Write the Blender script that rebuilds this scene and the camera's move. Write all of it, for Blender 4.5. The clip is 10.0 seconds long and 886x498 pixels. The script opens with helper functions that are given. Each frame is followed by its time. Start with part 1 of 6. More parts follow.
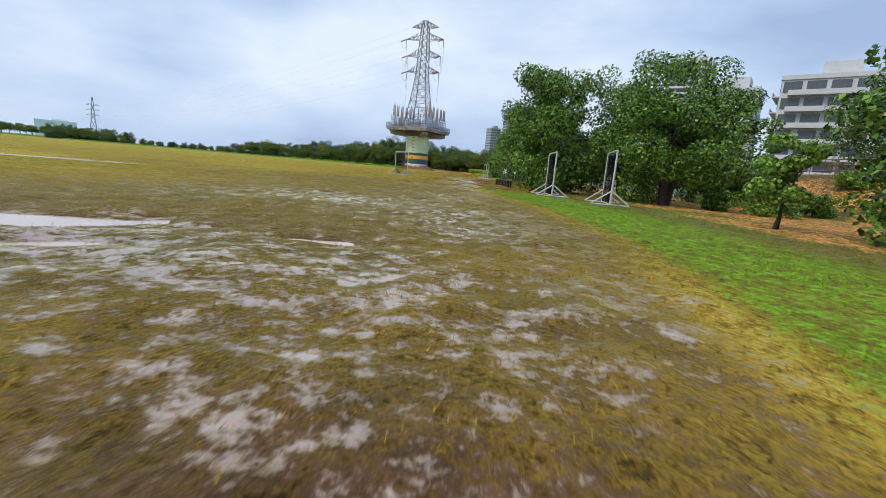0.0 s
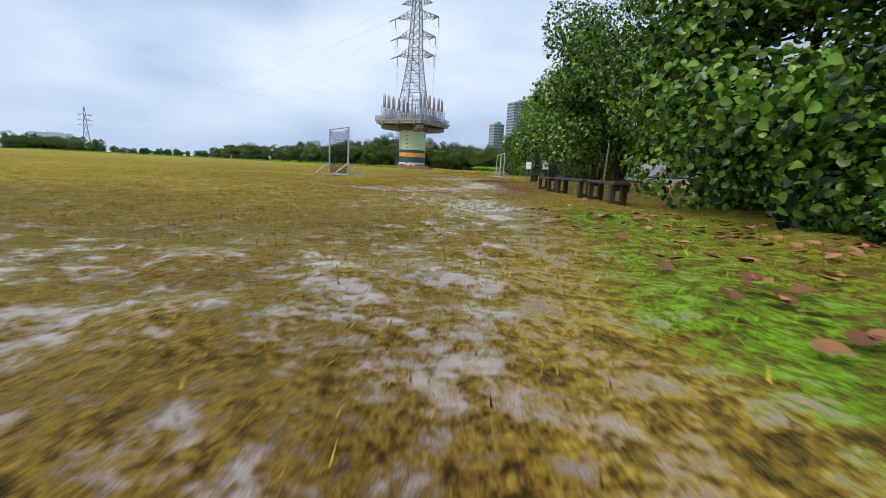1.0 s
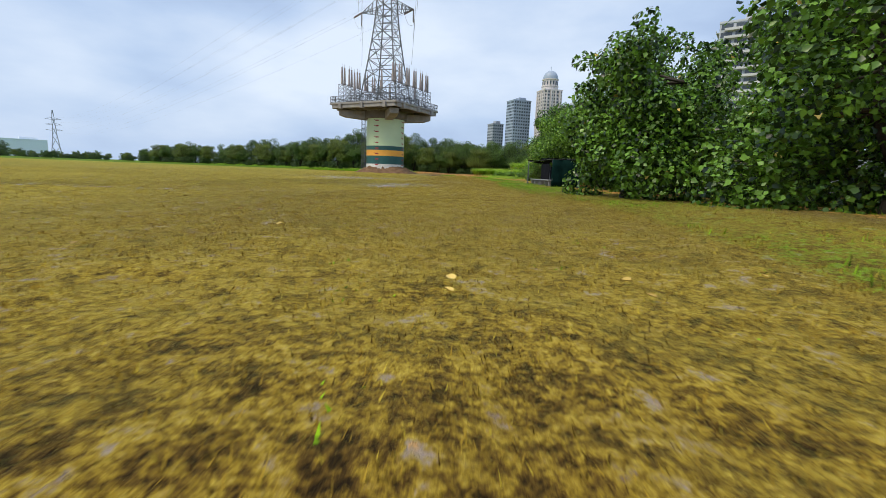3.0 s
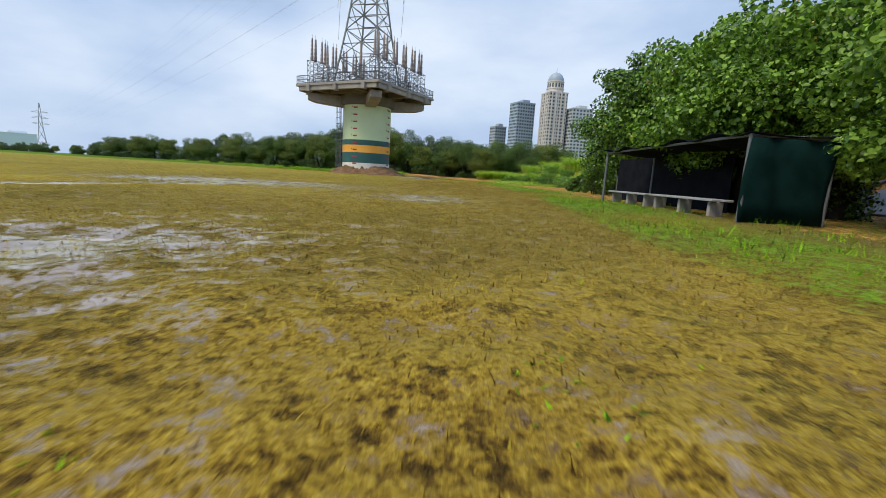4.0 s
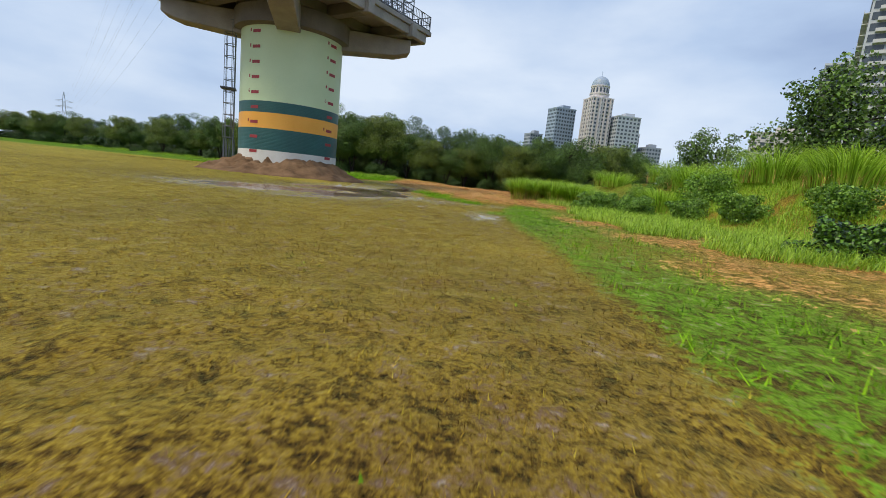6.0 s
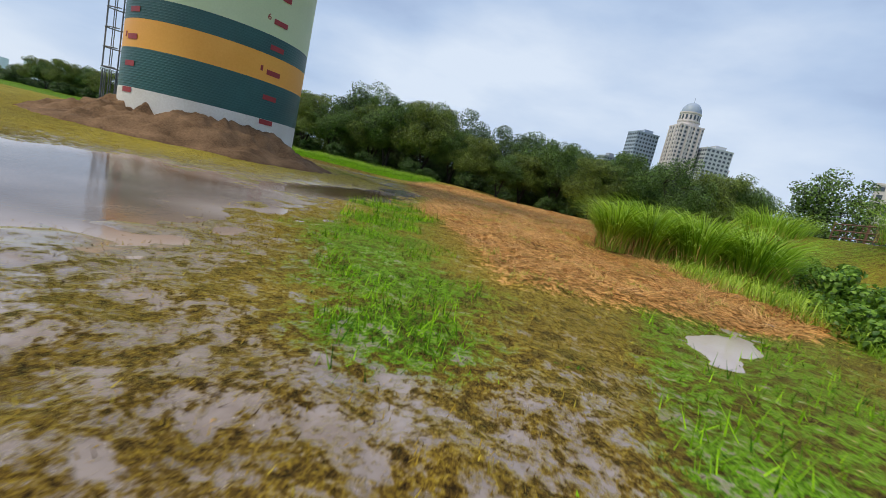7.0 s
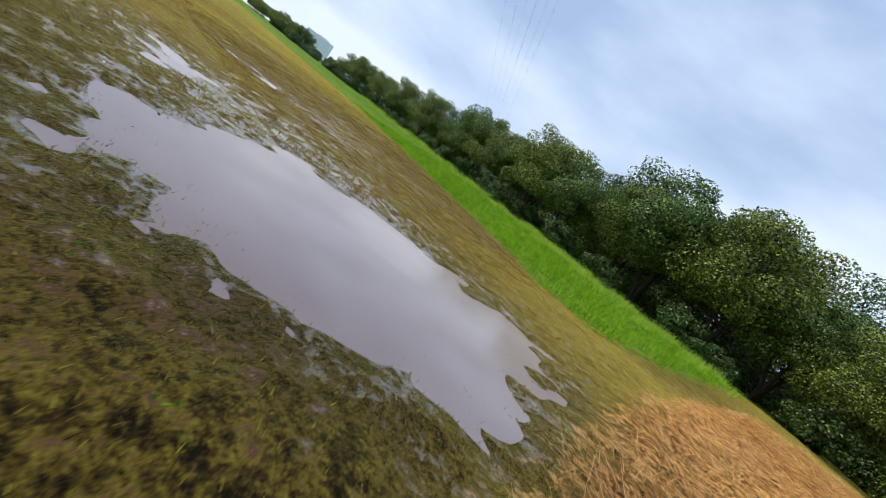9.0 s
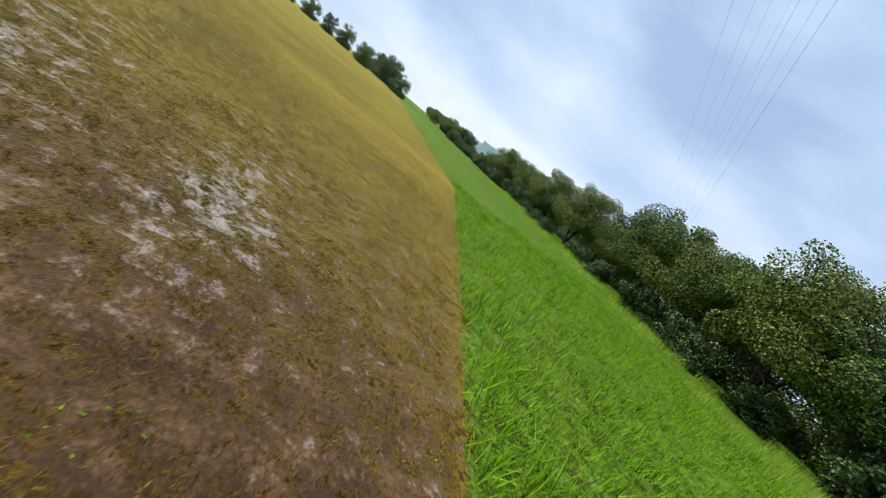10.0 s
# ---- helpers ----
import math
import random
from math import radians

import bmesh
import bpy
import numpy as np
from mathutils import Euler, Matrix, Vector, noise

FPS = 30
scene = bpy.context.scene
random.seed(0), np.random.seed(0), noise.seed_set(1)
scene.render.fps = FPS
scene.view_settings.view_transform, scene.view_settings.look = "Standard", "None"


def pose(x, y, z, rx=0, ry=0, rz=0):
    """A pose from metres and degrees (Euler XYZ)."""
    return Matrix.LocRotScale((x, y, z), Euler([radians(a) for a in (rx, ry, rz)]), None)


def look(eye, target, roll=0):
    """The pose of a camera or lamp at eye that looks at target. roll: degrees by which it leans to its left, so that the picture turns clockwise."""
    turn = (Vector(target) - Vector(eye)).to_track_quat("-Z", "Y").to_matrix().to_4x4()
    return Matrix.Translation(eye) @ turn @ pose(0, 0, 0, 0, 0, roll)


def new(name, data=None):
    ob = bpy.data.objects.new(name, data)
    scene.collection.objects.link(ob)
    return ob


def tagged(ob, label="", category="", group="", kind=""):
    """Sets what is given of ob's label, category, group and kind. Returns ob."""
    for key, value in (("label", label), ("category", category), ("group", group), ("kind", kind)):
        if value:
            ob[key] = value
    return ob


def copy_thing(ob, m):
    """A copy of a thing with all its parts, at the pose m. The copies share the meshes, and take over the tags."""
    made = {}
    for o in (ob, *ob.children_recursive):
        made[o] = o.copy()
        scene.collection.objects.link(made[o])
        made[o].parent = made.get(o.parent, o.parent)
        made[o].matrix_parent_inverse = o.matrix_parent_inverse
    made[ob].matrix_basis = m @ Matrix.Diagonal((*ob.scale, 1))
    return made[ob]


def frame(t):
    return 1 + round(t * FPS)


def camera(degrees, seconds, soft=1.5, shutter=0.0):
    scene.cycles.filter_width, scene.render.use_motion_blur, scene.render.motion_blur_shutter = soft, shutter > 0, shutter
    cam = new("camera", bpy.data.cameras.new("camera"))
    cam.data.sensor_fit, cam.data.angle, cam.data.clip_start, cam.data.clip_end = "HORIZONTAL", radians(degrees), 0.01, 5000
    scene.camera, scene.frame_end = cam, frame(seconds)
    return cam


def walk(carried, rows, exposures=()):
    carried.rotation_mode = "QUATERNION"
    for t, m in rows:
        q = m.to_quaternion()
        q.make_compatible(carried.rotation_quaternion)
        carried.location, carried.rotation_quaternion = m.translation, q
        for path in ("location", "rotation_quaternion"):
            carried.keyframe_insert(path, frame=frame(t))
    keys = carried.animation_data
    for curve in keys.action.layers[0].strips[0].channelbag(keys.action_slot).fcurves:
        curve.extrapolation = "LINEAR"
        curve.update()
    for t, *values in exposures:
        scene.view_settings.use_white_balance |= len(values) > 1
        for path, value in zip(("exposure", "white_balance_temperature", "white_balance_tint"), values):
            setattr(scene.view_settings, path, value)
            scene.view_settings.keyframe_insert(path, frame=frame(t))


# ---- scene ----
cam = camera(90, 10.0, soft=0.7, shutter=0.03)
PATH = [
    (0, (-0.874, -4.808, 0.797), (-0.8156, -2.8407, 0.4435), 4.83),
    (0.5, (-0.079, 4.462, 0.662), (-0.0360, 6.4298, 0.3061), 3.80),
    (1, (0.363, 13.975, 0.526), (0.3949, 15.9429, 0.1690), 2.88),
    (1.5, (1.040, 22.963, 0.558), (1.0746, 24.9304, 0.2001), 2.28),
    (2, (1.443, 32.188, 0.634), (1.4881, 34.1551, 0.2761), 2.31),
    (2.5, (2.163, 41.762, 0.670), (2.2093, 43.7287, 0.3121), 1.84),
    (2.7, (2.466, 45.202, 0.676), (2.5077, 47.1705, 0.3235), 1.91),
    (4, (3.831, 68.166, 0.594), (3.8731, 70.1383, 0.2658), 3.34),
    (4.5, (4.673, 77.057, 0.657), (4.7044, 79.0303, 0.3328), 3.78),
    (5, (5.371, 86.196, 0.786), (5.3927, 88.1697, 0.4646), 4.08),
    (6.5, (7.277, 112.135, 0.910), (7.0971, 114.1043, 0.6095), 8.40),
    (7, (7.577, 119.914, 0.979), (7.2530, 121.8642, 0.6739), 13.10),
    (7.2, (7.616, 123.042, 1.015), (7.2165, 124.9769, 0.7057), 16.03),
    (7.5, (7.568, 127.646, 1.079), (7.0415, 129.5479, 0.7550), 19.77),
    (8, (6.448, 134.745, 1.015), (5.6616, 136.5559, 0.6985), 25.99),
    (8.5, (3.580, 141.206, 0.944), (2.5261, 142.8754, 0.6257), 32.35),
    (9, (-0.292, 147.399, 1.108), (-1.6417, 148.8347, 0.7681), 37.30),
    (9.5, (-5.564, 152.926, 1.443), (-7.1800, 154.0479, 1.0846), 39.69),
    (10, (-12.137, 156.970, 1.683), (-13.9351, 157.7425, 1.2734), 40.44),
]
walk(cam, [(t, look(eye, target, roll)) for t, eye, target, roll in PATH], [(0.0, 0.0), (4.0, -0.05), (5.0, -0.08), (7.0, -0.16), (7.5, -0.22), (8.0, 0.06), (8.5, 0.1), (10.0, 0.1)])

# ---- world, sun, exposure ----
world = bpy.data.worlds.new("sky")
scene.world = world
world.use_nodes = True
wn, wl = world.node_tree.nodes, world.node_tree.links
wn.clear()
w_out, w_bg = wn.new("ShaderNodeOutputWorld"), wn.new("ShaderNodeBackground")
w_sky = wn.new("ShaderNodeTexSky")
w_sky.sky_type, w_sky.sun_disc = "NISHITA", False
w_sky.sun_elevation, w_sky.sun_rotation = radians(54), radians(240)
w_sky.air_density, w_sky.dust_density = 1.2, 2.0
w_co, w_map = wn.new("ShaderNodeTexCoord"), wn.new("ShaderNodeMapping")
w_map.inputs["Scale"].default_value = (1.0, 1.0, 2.6)
w_n1, w_n2 = wn.new("ShaderNodeTexNoise"), wn.new("ShaderNodeTexNoise")
w_n1.inputs["Scale"].default_value, w_n1.inputs["Detail"].default_value = 2.2, 6
w_n1.inputs["Roughness"].default_value = 0.5
w_n2.inputs["Scale"].default_value, w_n2.inputs["Detail"].default_value = 0.9, 3
w_ramp = wn.new("ShaderNodeValToRGB")
w_ramp.color_ramp.elements.new(0.51)
for w_stop, w_place, w_tone in zip(w_ramp.color_ramp.elements, (0.41, 0.5, 0.63), ((4.0, 5.3, 7.9, 1), (5.5, 7.0, 9.5, 1), (8.3, 9.4, 11.0, 1))):
    w_stop.position, w_stop.color = w_place, w_tone
w_mix = wn.new("ShaderNodeMix")
w_mix.data_type = "RGBA"
w_mix.inputs["Factor"].default_value = 0.92
w_add = wn.new("ShaderNodeMath")
w_add.operation = "MULTIPLY_ADD"
w_add.inputs[1].default_value = 0.5
wl.new(w_co.outputs["Generated"], w_map.inputs["Vector"])
wl.new(w_map.outputs["Vector"], w_n1.inputs["Vector"])
wl.new(w_map.outputs["Vector"], w_n2.inputs["Vector"])
w_half = wn.new("ShaderNodeMath")
w_half.operation = "MULTIPLY"
w_half.inputs[1].default_value = 0.5
wl.new(w_n2.outputs["Fac"], w_half.inputs[0])
wl.new(w_n1.outputs["Fac"], w_add.inputs[0])
wl.new(w_half.outputs[0], w_add.inputs[2])
w_xyz, w_west = wn.new("ShaderNodeSeparateXYZ"), wn.new("ShaderNodeMath")
w_west.operation, w_west.inputs[1].default_value = "MULTIPLY_ADD", -0.05
wl.new(w_co.outputs["Generated"], w_xyz.inputs["Vector"])
wl.new(w_xyz.outputs["X"], w_west.inputs[0])
wl.new(w_add.outputs[0], w_west.inputs[2])
wl.new(w_west.outputs[0], w_ramp.inputs["Fac"])
wl.new(w_sky.outputs["Color"], w_mix.inputs["A"])
wl.new(w_ramp.outputs["Color"], w_mix.inputs["B"])
wl.new(w_mix.outputs["Result"], w_bg.inputs["Color"])
w_bg.inputs["Strength"].default_value = 0.1
wl.new(w_bg.outputs["Background"], w_out.inputs["Surface"])
sun_data = bpy.data.lights.new("sun", "SUN")
sun_data.energy, sun_data.angle, sun_data.color = 2.6, radians(25), (1.0, 0.89, 0.68)
sun = new("sun", sun_data)
sun.matrix_world = look((-36, -21, 58), (0, 0, 0))
scene.view_settings.exposure = 0.0


# ---- materials ----
def mat(name, dark, light, scale=6.0, fine=60.0, rough=0.8, bump=0.15, metal=0.0, pick="", spread=0.5, spec=0.5, coords="Object", thin=0.0):
    """Two-scale noise between two colours; pick 'island' or 'object' adds a random share; thin lets light through thin leaves."""
    m = bpy.data.materials.new(name)
    m.use_nodes = True
    n, l = m.node_tree.nodes, m.node_tree.links
    b = n["Principled BSDF"]
    co = n.new("ShaderNodeTexCoord")
    n1, n2 = n.new("ShaderNodeTexNoise"), n.new("ShaderNodeTexNoise")
    n1.inputs["Scale"].default_value, n2.inputs["Scale"].default_value = scale, fine
    n1.inputs["Detail"].default_value, n2.inputs["Detail"].default_value = 5, 4
    for q in (n1, n2):
        l.new(co.outputs[coords], q.inputs["Vector"])
    mixv = n.new("ShaderNodeMath")
    mixv.operation = "MULTIPLY_ADD"
    mixv.inputs[1].default_value = 0.4
    half = n.new("ShaderNodeMath")
    half.operation, half.inputs[1].default_value = "MULTIPLY", 0.6
    l.new(n1.outputs["Fac"], half.inputs[0])
    l.new(n2.outputs["Fac"], mixv.inputs[0])
    l.new(half.outputs[0], mixv.inputs[2])
    fac = mixv.outputs[0]
    if pick:
        src = n.new("ShaderNodeObjectInfo" if pick == "object" else "ShaderNodeNewGeometry")
        rnd = src.outputs["Random" if pick == "object" else "Random Per Island"]
        mm = n.new("ShaderNodeMix")
        mm.inputs["Factor"].default_value = spread
        l.new(fac, mm.inputs["A"])
        l.new(rnd, mm.inputs["B"])
        fac = mm.outputs["Result"]
    ramp = n.new("ShaderNodeValToRGB")
    ramp.color_ramp.elements[0].position, ramp.color_ramp.elements[1].position = 0.28, 0.72
    ramp.color_ramp.elements[0].color, ramp.color_ramp.elements[1].color = (*dark, 1), (*light, 1)
    l.new(fac, ramp.inputs["Fac"])
    l.new(ramp.outputs["Color"], b.inputs["Base Color"])
    b.inputs["Roughness"].default_value, b.inputs["Metallic"].default_value = rough, metal
    b.inputs["Specular IOR Level"].default_value = spec
    if bump:
        bp = n.new("ShaderNodeBump")
        bp.inputs["Strength"].default_value, bp.inputs["Distance"].default_value = bump, 0.02
        l.new(mixv.outputs[0], bp.inputs["Height"])
        l.new(bp.outputs["Normal"], b.inputs["Normal"])
    if thin:
        tr, ms = n.new("ShaderNodeBsdfTranslucent"), n.new("ShaderNodeMixShader")
        ms.inputs["Fac"].default_value = thin
        l.new(ramp.outputs["Color"], tr.inputs["Color"])
        l.new(b.outputs["BSDF"], ms.inputs[1])
        l.new(tr.outputs["BSDF"], ms.inputs[2])
        l.new(ms.outputs["Shader"], n["Material Output"].inputs["Surface"])
    return m


M_LEAF = mat("broad_leaf", (0.009, 0.028, 0.005), (0.19, 0.38, 0.04), 0.9, 9, 0.35, 0, pick="island", spread=0.6, thin=0.25)
M_LEAF_FAR = mat("belt_leaf", (0.005, 0.014, 0.003), (0.19, 0.33, 0.05), 0.9, 5, 0.45, 0, pick="island", spread=0.5, thin=0.2)
M_LEAF_WARM = mat("belt_leaf_yellowish", (0.008, 0.018, 0.003), (0.3, 0.4, 0.055), 0.9, 5, 0.45, 0, pick="island", spread=0.5, thin=0.2)
M_LEAF_DEEP = mat("belt_leaf_deep", (0.003, 0.009, 0.003), (0.12, 0.23, 0.04), 0.9, 5, 0.45, 0, pick="island", spread=0.5, thin=0.1)
M_LEAF_PALE = mat("pale_leaf", (0.06, 0.14, 0.02), (0.3, 0.5, 0.07), 1.2, 9, 0.45, 0, pick="island", spread=0.6, thin=0.3)
M_BARK = mat("bark", (0.02, 0.015, 0.011), (0.07, 0.055, 0.042), 9, 60, 0.9, 0.6)
M_GRASS = mat("field_grass", (0.09, 0.05, 0.009), (0.56, 0.38, 0.048), 0.5, 3, 0.7, 0, spec=0.15, pick="island", spread=0.6, thin=0.5)
M_THATCH = mat("brown_turf_thatch", (0.05, 0.026, 0.006), (0.43, 0.265, 0.045), 0.5, 3, 0.7, 0, spec=0.15, pick="island", spread=0.6, thin=0.4)
M_TIPS = mat("pale_grass_tips", (0.25, 0.175, 0.022), (0.86, 0.67, 0.09), 0.5, 3, 0.7, 0, spec=0.15, pick="island", spread=0.6, thin=0.5)
M_LUSH = mat("lush_grass", (0.03, 0.11, 0.003), (0.38, 0.68, 0.014), 0.6, 4, 0.75, 0, spec=0.2, pick="island", spread=0.55, thin=0.25)
M_STRAW = mat("straw", (0.24, 0.092, 0.025), (0.95, 0.59, 0.22), 0.7, 5, 0.7, 0, spec=0.1, pick="island", spread=0.65, thin=0.15)
M_REED = mat("reed_leaf", (0.18, 0.33, 0.018), (0.58, 0.8, 0.085), 0.8, 5, 0.5, 0, pick="island", spread=0.6, thin=0.45)
M_WEED = mat("bright_weed_leaf", (0.05, 0.13, 0.012), (0.3, 0.5, 0.06), 1.2, 9, 0.45, 0, pick="island", spread=0.6, thin=0.3)
M_STEEL = mat("galvanised_steel", (0.1, 0.115, 0.135), (0.22, 0.24, 0.265), 3, 40, 0.55, 0.05, 0.35)
M_PIPE = mat("white_painted_pipe", (0.36, 0.37, 0.38), (0.62, 0.63, 0.63), 4, 50, 0.45, 0.1, 0.1)
M_DARKSTEEL = mat("dark_railing_steel", (0.05, 0.055, 0.065), (0.14, 0.15, 0.17), 5, 40, 0.6, 0.1, 0.3)
M_PORCELAIN = mat("brown_porcelain", (0.2, 0.165, 0.16), (0.36, 0.31, 0.3), 4, 30, 0.3, 0.05)
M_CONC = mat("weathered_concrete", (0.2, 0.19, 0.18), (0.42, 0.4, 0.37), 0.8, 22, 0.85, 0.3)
M_CONC_DARK = mat("dark_concrete", (0.1, 0.095, 0.09), (0.24, 0.22, 0.2), 0.6, 18, 0.85, 0.3)
M_PIER_GREEN = mat("pale_green_paint", (0.55, 0.7, 0.42), (0.66, 0.8, 0.51), 0.45, 14, 0.5, 0.06)
M_PIER_DARK = mat("dark_green_paint", (0.012, 0.075, 0.075), (0.03, 0.135, 0.13), 0.6, 20, 0.4, 0.15)
M_PIER_ORANGE = mat("orange_paint", (0.84, 0.38, 0.04), (0.95, 0.49, 0.08), 0.5, 14, 0.45, 0.1)
M_PIER_WHITE = mat("white_base_paint", (0.62, 0.6, 0.53), (0.84, 0.84, 0.8), 0.7, 14, 0.6, 0.2)
M_RED = mat("red_mark_paint", (0.26, 0.025, 0.03), (0.4, 0.045, 0.05), 3, 30, 0.5, 0.1)
M_SOIL = mat("bare_soil", (0.06, 0.034, 0.018), (0.32, 0.195, 0.11), 1.4, 16, 0.9, 0.9, spec=0.15)
M_WOOD = mat("wet_dark_wood", (0.018, 0.014, 0.011), (0.06, 0.048, 0.038), 4, 50, 0.55, 0.4)
M_PLANK = mat("grey_bench_plank", (0.25, 0.26, 0.28), (0.45, 0.46, 0.49), 5, 60, 0.4, 0.2)
M_BOARD = mat("white_board", (0.66, 0.73, 0.84), (0.76, 0.82, 0.92), 2, 20, 0.4, 0.03)
M_BLUE = mat("blue_paint", (0.02, 0.09, 0.4), (0.03, 0.14, 0.55), 5, 40, 0.4, 0.05)
M_INK = mat("faded_ink", (0.16, 0.17, 0.3), (0.24, 0.25, 0.4), 5, 40, 0.5, 0)
M_CLOTH = mat("black_mesh_cloth", (0.004, 0.005, 0.007), (0.016, 0.018, 0.024), 3, 120, 0.95, 0.3, spec=0.05)
M_GREENNET = mat("dark_green_net", (0.002, 0.012, 0.011), (0.008, 0.032, 0.03), 3, 120, 0.95, 0.3, spec=0.05)
M_SHEET = mat("shed_sheet", (0.05, 0.055, 0.06), (0.14, 0.15, 0.16), 2, 40, 0.6, 0.2)
M_RUST = mat("rusty_rail", (0.11, 0.055, 0.035), (0.23, 0.12, 0.08), 6, 50, 0.8, 0.2)
M_YELLOW_LEAF = mat("fallen_leaf", (0.36, 0.22, 0.03), (0.72, 0.52, 0.13), 8, 40, 0.6, 0.1, pick="object", spread=0.6)
M_BROWN_LEAF = mat("brown_fallen_leaf", (0.15, 0.06, 0.022), (0.38, 0.19, 0.075), 8, 40, 0.6, 0.1, pick="object", spread=0.6)
M_SLAB = mat("wet_bank_concrete", (0.12, 0.12, 0.13), (0.26, 0.26, 0.28), 0.7, 20, 0.5, 0.2)
M_BLD_WHITE = mat("white_tile_wall", (0.5, 0.5, 0.5), (0.66, 0.66, 0.66), 0.05, 0.6, 0.6, 0)
M_BLD_GREY = mat("grey_tile_wall", (0.3, 0.33, 0.39), (0.4, 0.43, 0.5), 0.05, 0.6, 0.6, 0)
# Pinkish beige, paled further to put distance haze into the colour.
M_BLD_BEIGE = mat("beige_stone_wall", (0.58, 0.53, 0.53), (0.7, 0.65, 0.65), 0.05, 0.6, 0.6, 0)
M_BLD_BLUE = mat("blue_grey_wall", (0.28, 0.35, 0.46), (0.37, 0.44, 0.55), 0.05, 0.6, 0.5, 0)
M_BLD_PALE = mat("pale_grey_tile_wall", (0.44, 0.47, 0.52), (0.58, 0.61, 0.66), 0.05, 0.6, 0.6, 0)
M_BLD_DARK = mat("dark_grey_tile_wall", (0.1, 0.115, 0.14), (0.17, 0.19, 0.22), 0.05, 0.6, 0.6, 0)
# Distance haze is put into this wall colour, close to the sky's tone.
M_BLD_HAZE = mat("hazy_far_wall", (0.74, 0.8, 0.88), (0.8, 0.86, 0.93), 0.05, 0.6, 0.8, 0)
M_GLASS = mat("window_glass", (0.05, 0.065, 0.085), (0.1, 0.12, 0.15), 0.2, 2, 0.12, 0)
M_WIRE = mat("aluminium_wire", (0.16, 0.17, 0.18), (0.26, 0.27, 0.28), 2, 20, 0.5, 0, 0.5)


def water_material():
    """Milky rain water over mud: a pale brown body, redder over clay, under a smooth surface that takes the sky."""
    m = bpy.data.materials.new("puddle_water")
    m.use_nodes = True
    n, l = m.node_tree.nodes, m.node_tree.links
    b = n["Principled BSDF"]
    co, n1, n2 = n.new("ShaderNodeTexCoord"), n.new("ShaderNodeTexNoise"), n.new("ShaderNodeTexNoise")
    n1.inputs["Scale"].default_value, n2.inputs["Scale"].default_value = 0.7, 24.0
    for q in (n1, n2):
        l.new(co.outputs["Object"], q.inputs["Vector"])
    ramp = n.new("ShaderNodeValToRGB")
    ramp.color_ramp.elements[0].position, ramp.color_ramp.elements[1].position = 0.35, 0.65
    ramp.color_ramp.elements[0].color, ramp.color_ramp.elements[1].color = (0.43, 0.335, 0.29, 1), (0.55, 0.455, 0.41, 1)
    l.new(n1.outputs["Fac"], ramp.inputs["Fac"])
    red, at_, mx = n.new("ShaderNodeRGB"), n.new("ShaderNodeAttribute"), n.new("ShaderNodeMix")
    red.outputs[0].default_value = (0.55, 0.26, 0.22, 1)
    at_.attribute_name, mx.data_type = "clay", "RGBA"
    l.new(at_.outputs["Fac"], mx.inputs["Factor"])
    l.new(ramp.outputs["Color"], mx.inputs["A"])
    l.new(red.outputs[0], mx.inputs["B"])
    # Dark brown by the pier: deep muddy water plus the pier's reflection, painted in.
    dark, deep, md = n.new("ShaderNodeRGB"), n.new("ShaderNodeAttribute"), n.new("ShaderNodeMix")
    dark.outputs[0].default_value = (0.13, 0.08, 0.045, 1)
    deep.attribute_name, md.data_type = "deep", "RGBA"
    l.new(deep.outputs["Fac"], md.inputs["Factor"])
    l.new(mx.outputs["Result"], md.inputs["A"])
    l.new(dark.outputs[0], md.inputs["B"])
    l.new(md.outputs["Result"], b.inputs["Base Color"])
    b.inputs["Roughness"].default_value, b.inputs["IOR"].default_value = 0.07, 1.36
    bp = n.new("ShaderNodeBump")
    bp.inputs["Strength"].default_value, bp.inputs["Distance"].default_value = 0.12, 0.01
    l.new(n2.outputs["Fac"], bp.inputs["Height"])
    l.new(bp.outputs["Normal"], b.inputs["Normal"])
    return m


